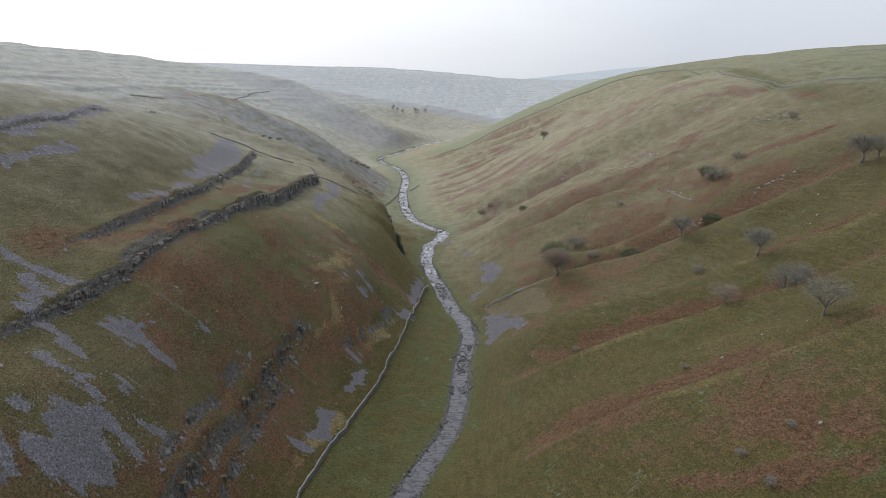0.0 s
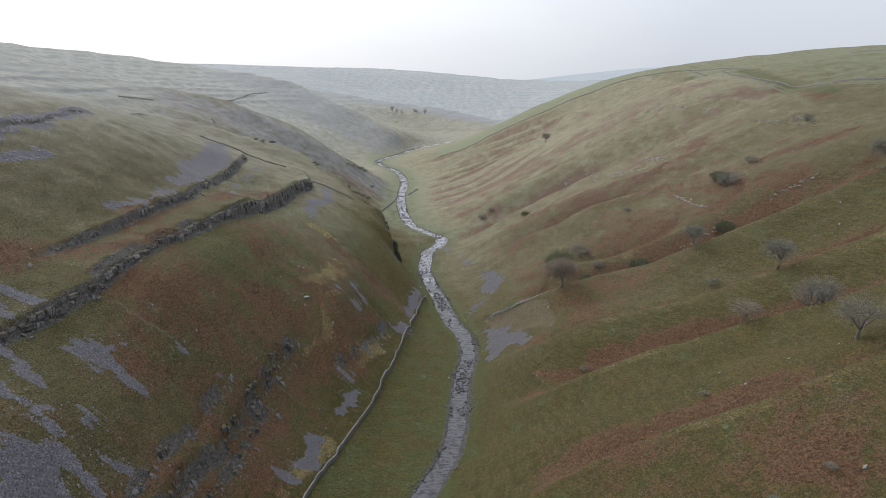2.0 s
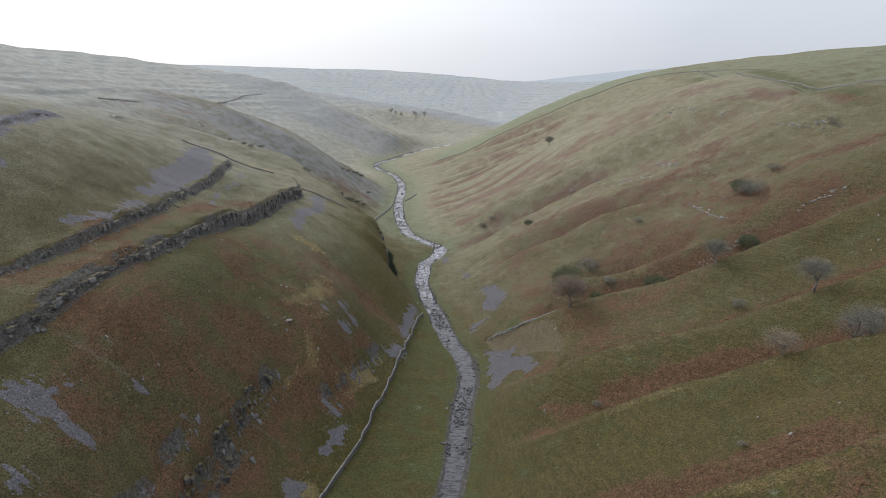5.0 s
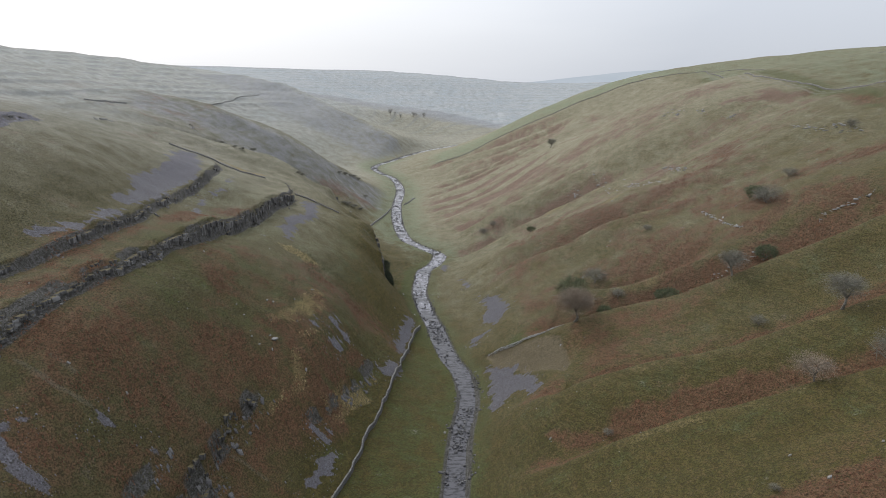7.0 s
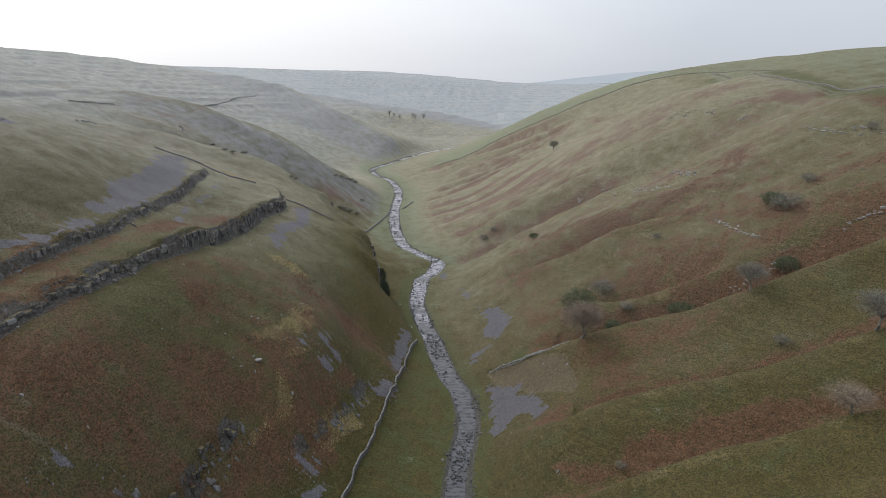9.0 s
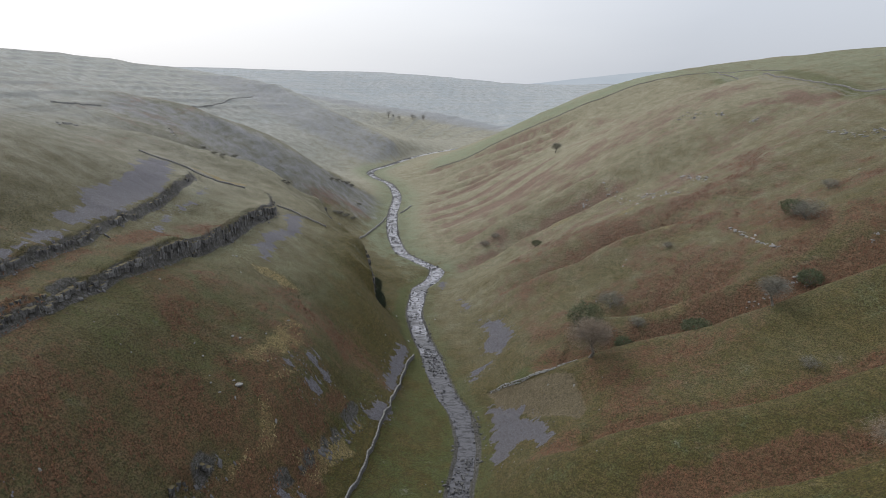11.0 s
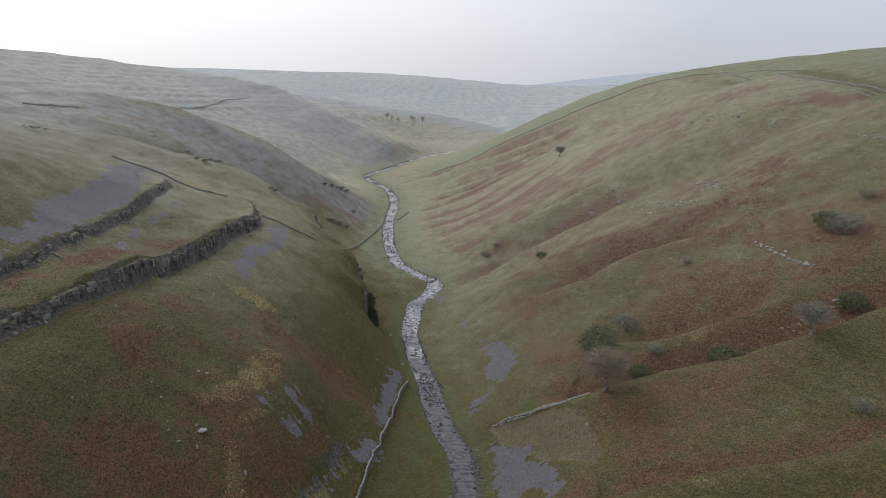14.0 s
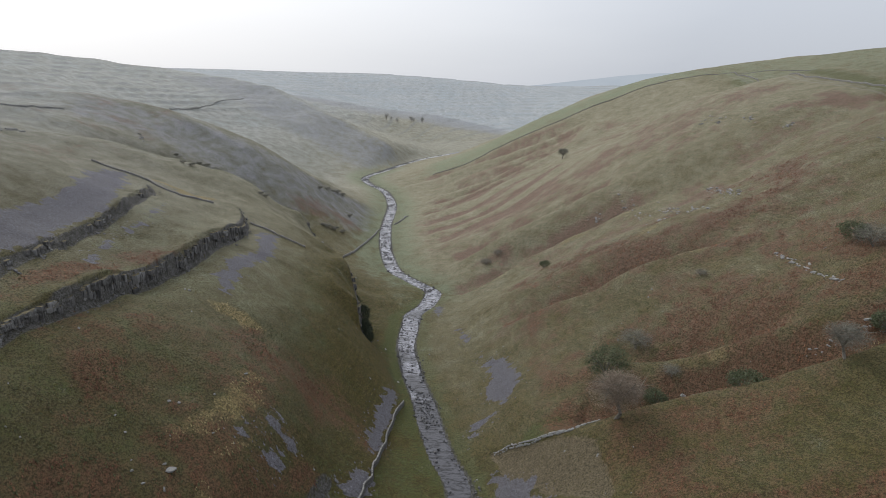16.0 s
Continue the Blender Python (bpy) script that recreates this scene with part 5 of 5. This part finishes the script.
def boulders(places, label, group, seed, lo, hi, scatter=0.0, flat=0.62):
    rng = np.random.default_rng(seed)
    for x, y in places:
        x, y = x + rng.normal(0, scatter), y + rng.normal(0, scatter)
        s = rng.uniform(lo, hi)
        ob = new("boulder", ROCKS[int(rng.integers(len(ROCKS)))])
        ob.matrix_basis = on_ground(x, y, rng.uniform(0, 360), 1.0, -0.12 * s) @ Matrix.Diagonal((s * rng.uniform(0.9, 1.5), s, s * flat * rng.uniform(0.72, 1.3), 1))
        tagged(ob, label, "boulder", group)


boulders([(-34.4, 136.7)], "large pale limestone boulder on the rough slope", "slope boulders", 31, 1.35, 1.4)
boulders([(-36, 136.4), (-37.8, 135.6), (-36.3, 133.8), (-37, 133.9), (-38.5, 134.1), (-39.5, 138), (-34.8, 157.2), (-36, 150), (-41, 140), (-33, 144), (-37, 146)],
         "grey limestone boulder among the tussocks", "slope boulders", 32, 0.25, 0.6, 0.8)


def along(a, b, n):
    return [(a[0] + (b[0] - a[0]) * (k + 0.5) / n, a[1] + (b[1] - a[1]) * (k + 0.5) / n) for k in range(n)]


def slabs(lines, label, group, seed, lo, hi, spacing):
    """Jointed limestone slabs cropping out along plan lines, half sunk in the turf."""
    rng = np.random.default_rng(seed)
    kinds = []
    for _ in range(5):
        v, f = rough_stone(rng, 1.0, rng.uniform(0.55, 0.9), 0.62, 0.22)
        kinds.append(mesh_of("outcrop", v, f, OUTCROP))
    for a, b, wide in lines:
        n = max(3, int(math.hypot(b[0] - a[0], b[1] - a[1]) / spacing))
        turn = math.degrees(math.atan2(b[1] - a[1], b[0] - a[0]))
        for x, y in along(a, b, n):
            s = lo + (hi - lo) * rng.random() ** 2
            x, y = x + rng.normal(0, wide), y + rng.normal(0, wide)
            ob = new("outcrop_rock", kinds[int(rng.integers(5))])
            ob.matrix_basis = (on_ground(x, y, turn + rng.normal(0, 25), 1.0, -0.03 * s) @ Matrix.Rotation(rng.normal(0, 0.16), 4, "X")
                               @ Matrix.Rotation(rng.normal(0, 0.16), 4, "Y") @ Matrix.Diagonal((s * rng.uniform(1.0, 2.0), s, s * rng.uniform(0.5, 1.1), 1)))
            tagged(ob, label, "rock", group)


slabs([((45.0, 246), (47.5, 236), 2.4), ((49.6, 241), (52.0, 223.5), 1.3), ((59.8, 243), (60.0, 224.5), 0.7), ((34, 262.5), (35.5, 258), 1.0), ((41, 262), (42.5, 257), 1.6)],
      "grey limestone slab cropping out of the hill turf", "hillside outcrops", 33, 0.16, 0.85, 0.30)
slabs([((71.0, 285), (73.0, 274), 1.3), ((77.5, 270), (79.0, 265), 0.8), ((82.5, 258), (84.5, 254.5), 1.0), ((86.5, 219.5), (90.0, 210.5), 0.6), ((90.5, 211), (96.5, 204.5), 1.3)],
      "pale limestone slab cropping out high on the hill", "hillside outcrops", 34, 0.18, 0.9, 0.36)
slabs([((55.5, 193.0), (56.3, 181.5), 0.3), ((56.4, 180.5), (57.8, 174.3), 0.3)], "pale limestone rock in a broken line through the bracken", "bracken outcrops", 35, 0.25, 0.8, 0.55)
slabs([((49.2, 166.0), (56.0, 165.0), 0.4), ((56.3, 166.2), (58.5, 164.2), 0.8), ((69.5, 166.2), (80, 165.6), 0.3), ((28.6, 167.3), (34.5, 167.7), 0.25)], "pale limestone rock at the edge of the bracken gully", "gully rocks", 36, 0.2, 0.75, 0.55)
slabs([((-30.2, 344.2), (-29.6, 344.8), 0.1)], "whitish standing stone at the end of the meadow wall", "meadow stones", 37, 0.9, 1.1, 3.0)


slabs([((-107.5, 279), (-102.5, 272.5), 1.2), ((-109, 218), (-108, 226), 0.8)], "grey limestone rock breaking the turf of the fell", "fell outcrops", 38, 0.3, 1.0, 0.6)


# ---- what nobody could count ----
def scatter_mask(rng, n, x0, x1, y0, y1, mask):
    x, y = rng.uniform(x0, x1, n), rng.uniform(y0, y1, n)
    keep = rng.random(n) < mask(x, y)
    return x[keep], y[keep]


def joined(name, v, f3, material, label, category, size=3):
    """One mesh from equal faces of the given size, through arrays."""
    me = bpy.data.meshes.new(name)
    me.vertices.add(len(v))
    me.vertices.foreach_set("co", np.asarray(v, np.float32).ravel())
    me.loops.add(f3.size)
    me.loops.foreach_set("vertex_index", f3.ravel().astype(np.int32))
    me.polygons.add(len(f3))
    me.polygons.foreach_set("loop_start", np.arange(len(f3), dtype=np.int32) * size)
    me.update(calc_edges=True)
    me.materials.append(material)
    return tagged(new(name, me), label, category, kind="stuff")


def stones(name, x, y, sizes, material, label, seed, lift=0.0, flat=0.6, bed=None):
    rng = np.random.default_rng(seed)
    shapes = []
    for _ in range(10):
        v, f = rough_stone(rng, 1, rng.uniform(0.55, 1), flat * rng.uniform(0.7, 1.3), 0.3)
        shapes.append(v)
    faces = np.array(f)
    shapes = np.stack(shapes)
    n = len(x)
    pick = rng.integers(10, size=n)
    a, tilt = rng.uniform(0, 2 * math.pi, n), rng.normal(0, 0.25, (n, 2))
    v = shapes[pick] * sizes[:, None, None]
    c, s = np.cos(a)[:, None], np.sin(a)[:, None]
    w = np.stack([v[..., 0] * c - v[..., 1] * s, v[..., 0] * s + v[..., 1] * c, v[..., 2]], -1)
    gx_, gy_ = slope_of(x, y) if bed is None else (0 * x, 0 * y)
    w[..., 2] += w[..., 0] * (gx_[:, None] + tilt[:, :1]) + w[..., 1] * (gy_[:, None] + tilt[:, 1:])
    w += np.stack([x, y, (land(x, y) if bed is None else bed) + lift + sizes * 0.1], -1)[:, None]
    allf = (faces[None] + (np.arange(n) * 12)[:, None, None]).reshape(-1, 4)
    return joined(name, w.reshape(-1, 3), allf, material, label, "stones", 4)


rng = np.random.default_rng(77)


def scree_of(name, outlines, label, seed, density, lo, hi, material):
    r = np.random.default_rng(seed)
    X, Y = [], []
    for line in outlines:
        px, py = np.array(line).T
        x0, x1, y0, y1 = px.min() - 2, px.max() + 2, py.min() - 2, py.max() + 2
        n = int((x1 - x0) * (y1 - y0) * density)
        X.append(r.uniform(x0, x1, n)), Y.append(r.uniform(y0, y1, n))
    X, Y = np.concatenate(X), np.concatenate(Y)
    keep = (scree_cover(X, Y) > 0.35) | ((patch_depth(X, Y, outlines) > -1.6) & (r.random(len(X)) < 0.05))
    X, Y = X[keep], Y[keep]
    sizes = lo + (hi - lo) * r.random(len(X)) ** 3
    return stones(name, X, Y, sizes, material, label, seed)


scree_of("scree", FANS_NEAR + FANS_LOW + FANS_SCAR, "grey-violet limestone scree spilled down the bracken slope", 201, 24.0, 0.07, 0.22, SCREE_STONE)
scree_of("scree", FANS_WALL + FANS_FLOOR, "grey-violet limestone scree at the foot of the slope", 207, 22.0, 0.07, 0.22, SCREE_STONE)
scree_of("scree", FANS_SHELF + FANS_SPUR, "grey limestone scree fans below the upper scar", 202, 9.0, 0.06, 0.17, SHELF_STONE)
scree_of("scree", FANS_BANK + FANS_BECK, "grey scree on the bank above the beck", 203, 22.0, 0.07, 0.22, SCREE_STONE)
rim_x, rim_y = scatter_mask(rng, 9000, -108, -78, 112, 182, lambda x, y: 1.0 * (scree_cover(x, y) > 0.4))
stones("scree", rim_x, rim_y, 0.1 + 0.3 * rng.random(len(rim_x)) ** 3, SHELF_STONE, "pale limestone pavement and rubble on the high fell", 205)

# blocks fallen from the worn scars
fall_x, fall_y, fall_s = [], [], []
for key, reach, count in (("lower", 2.0, 220), ("foot", 2.0, 160), ("main", 1.6, 260), ("upper", 1.8, 220), ("brow", 1.6, 160), ("ledge", 2.2, 200), ("crag", 3.0, 160)):
    lx_, ly_, la_ = walk_line(SCARS[key][0], 0.25)
    pick = rng.integers(len(lx_), size=count)
    pick = pick[value_noise(lx_[pick], ly_[pick], 5.0, 143, 2) > -0.25]
    off = 0.3 + np.abs(rng.normal(0, reach * 0.5, len(pick)))
    fall_x.append(lx_[pick] + np.sin(la_[pick]) * off), fall_y.append(ly_[pick] - np.cos(la_[pick]) * off)
    fall_s.append(0.12 + 0.5 * rng.random(len(pick)) ** 3.5)
stones("fallen_stones", np.concatenate(fall_x), np.concatenate(fall_y), np.concatenate(fall_s), WORN_STONE, "dark mossy limestone rubble below the worn scars", 208)

# stones of the beck
n = 7000
ry = 62 + 400 * rng.random(n) ** 1.5
rx = river_x(ry) + rng.normal(0, 1.15, n)
keep = np.abs(rx - river_x(ry)) < 2.6
rx, ry = rx[keep], ry[keep]
keep = (np.abs(rx - river_x(ry)) > 1.3) | (value_noise(rx, ry, 7.0, 111, 2) > 0.12) | ((ry > 168) & (rng.random(len(rx)) < 0.1))
rx, ry = rx[keep], ry[keep]
BECK_STONE = stone_material("wet_beck_stone", (0.034, 0.033, 0.032), (0.15, 0.146, 0.148), 0.2)
bank_n = 2600
bank_y = 62 + 260 * rng.random(bank_n)
bank_side = np.where(rng.random(bank_n) < 0.5, -1.0, 1.0)
bank_x = river_x(bank_y) + bank_side * (2.0 + 0.35 * ramp(185, 160, bank_y) + rng.normal(0, 0.45, bank_n))
in_clump = value_noise(bank_x, bank_y, 5.0, 113, 2) > 0.08
bank_x, bank_y = bank_x[in_clump], bank_y[in_clump]
bed = np.concatenate([river_level(ry) + 0.2 * ramp(185, 160, ry), land(bank_x, bank_y) + 0.2])
rx, ry = np.concatenate([rx, bank_x]), np.concatenate([ry, bank_y])
stones("beck_stones", rx, ry, 0.08 + 0.36 * rng.random(len(rx)) ** 3, BECK_STONE, "wet dark stones lying in the shallow beck", 204, -0.2, 0.7, bed)


# bracken and tussocks
def tufts(name, x, y, sizes, blades, droop, material, label, category, seed):
    r = np.random.default_rng(seed)
    m = len(x)
    a = r.uniform(0, 2 * math.pi, (m, blades))
    out = sizes[:, None] * r.uniform(0.5, 1.0, (m, blades)) * droop
    up = sizes[:, None] * r.uniform(0.35, 0.8, (m, blades))
    wid = sizes[:, None] * r.uniform(0.14, 0.26, (m, blades))
    base = np.stack([x, y, land(x, y) - 0.04], -1)[:, None]
    d = np.stack([np.cos(a), np.sin(a), 0 * a], -1)
    s = np.stack([-np.sin(a), np.cos(a), 0 * a], -1)
    gx_, gy_ = slope_of(x, y)
    rise = (np.cos(a) * gx_[:, None] + np.sin(a) * gy_[:, None])[..., None] * np.array([0, 0, 1.0])
    p0 = base + d * 0
    mid = base + (d + rise) * (out * 0.5)[..., None] + np.array([0, 0, 1.0]) * up[..., None]
    tip = base + (d + rise) * out[..., None] + np.array([0, 0, 1.0]) * (up * 0.55)[..., None]
    v = np.stack([p0, mid + s * wid[..., None], tip, mid - s * wid[..., None]], 2).reshape(-1, 3)
    f = (np.arange(m * blades) * 4)[:, None] + np.array([0, 1, 2, 3])
    return joined(name, v, f, material, label, category, 4)


def frond_material(name, dark, light, size):
    mat, n_, l_, b = shader(name, 0.9)
    rand = n_.new("ShaderNodeNewGeometry").outputs["Random Per Island"]
    pos = n_.new("ShaderNodeNewGeometry").outputs["Position"]
    col = mix(n_, l_, rand, dark, light)
    l_.new(mix(n_, l_, stretch(n_, l_, noise_node(n_, l_, size, 3, 0.6, pos), 0.35, 0.65, 0, 0.6), col, dark), b.inputs["Base Color"])
    return mat


FROND = frond_material("dead_bracken", (0.068, 0.034, 0.020), (0.198, 0.100, 0.054), 0.15)
BENT = frond_material("bent_grass", (0.047, 0.042, 0.010), (0.099, 0.078, 0.022), 0.2)
BLEACHED = frond_material("bleached_tussock", (0.19, 0.150, 0.072), (0.38, 0.31, 0.165), 0.2)
RUSH = frond_material("green_rush", (0.045, 0.048, 0.022), (0.12, 0.115, 0.052), 0.2)


def open_ground(x, y):
    return (scree_cover(x, y) < 0.3) & (np.abs(x - river_x(y)) > 2.4)


bx, by = scatter_mask(rng, 430000, -75, 100, 60, 235, lambda x, y: 0.34 * ramp(0.4, 1.0, bracken_cover(x, y)) * open_ground(x, y))
tufts("bracken", bx, by, 0.14 + 0.22 * rng.random(len(bx)), 5, 0.95, FROND, "rust-brown dead bracken covering the hillside", "bracken", 301)
tx, ty = scatter_mask(rng, 170000, -75, 90, 60, 190, lambda x, y: 0.45 * open_ground(x, y) * (1 - 0.8 * (bracken_cover(x, y) > 0.5)))
tufts("grass_tussocks", tx, ty, 0.09 + 0.13 * rng.random(len(tx)), 4, 0.9, BENT, "olive and straw-coloured rough hill grass", "grass", 302)
px, py = scatter_mask(rng, 70000, -60, 60, 80, 200, lambda x, y: 0.8 * ramp(0.35, 0.8, pale_cover(x, y)) * open_ground(x, y))
tufts("bleached_grass", px, py, 0.12 + 0.18 * rng.random(len(px)), 5, 0.8, BLEACHED, "bleached yellow tussock grass on the slope", "grass", 303)

hx, hy = scatter_mask(rng, 9000, -50, -16, 84, 185, lambda x, y: 0.8 * ramp(0.05, 0.5, value_noise(x, y, 9, 181, 3)) * open_ground(x, y))
tufts("rushes", hx, hy, 0.18 + 0.25 * rng.random(len(hx)), 6, 0.55, RUSH, "dark green rush clumps dotted over the rough slope", "rushes", 304)

lx, ly = scatter_mask(rng, 1500, -75, 100, 62, 260, lambda x, y: 0.45 * ramp(-0.2, 0.5, value_noise(x, y, 16, 185, 2)) * open_ground(x, y))
stones("loose_stones", lx, ly, 0.12 + 0.3 * rng.random(len(lx)) ** 3, PALE_ROCK, "pale loose limestone scattered over the turf", 206, 0.02)


# ---- pieces of the scars ----
for scar_key in SCARS:
    limestone_scar(scar_key)
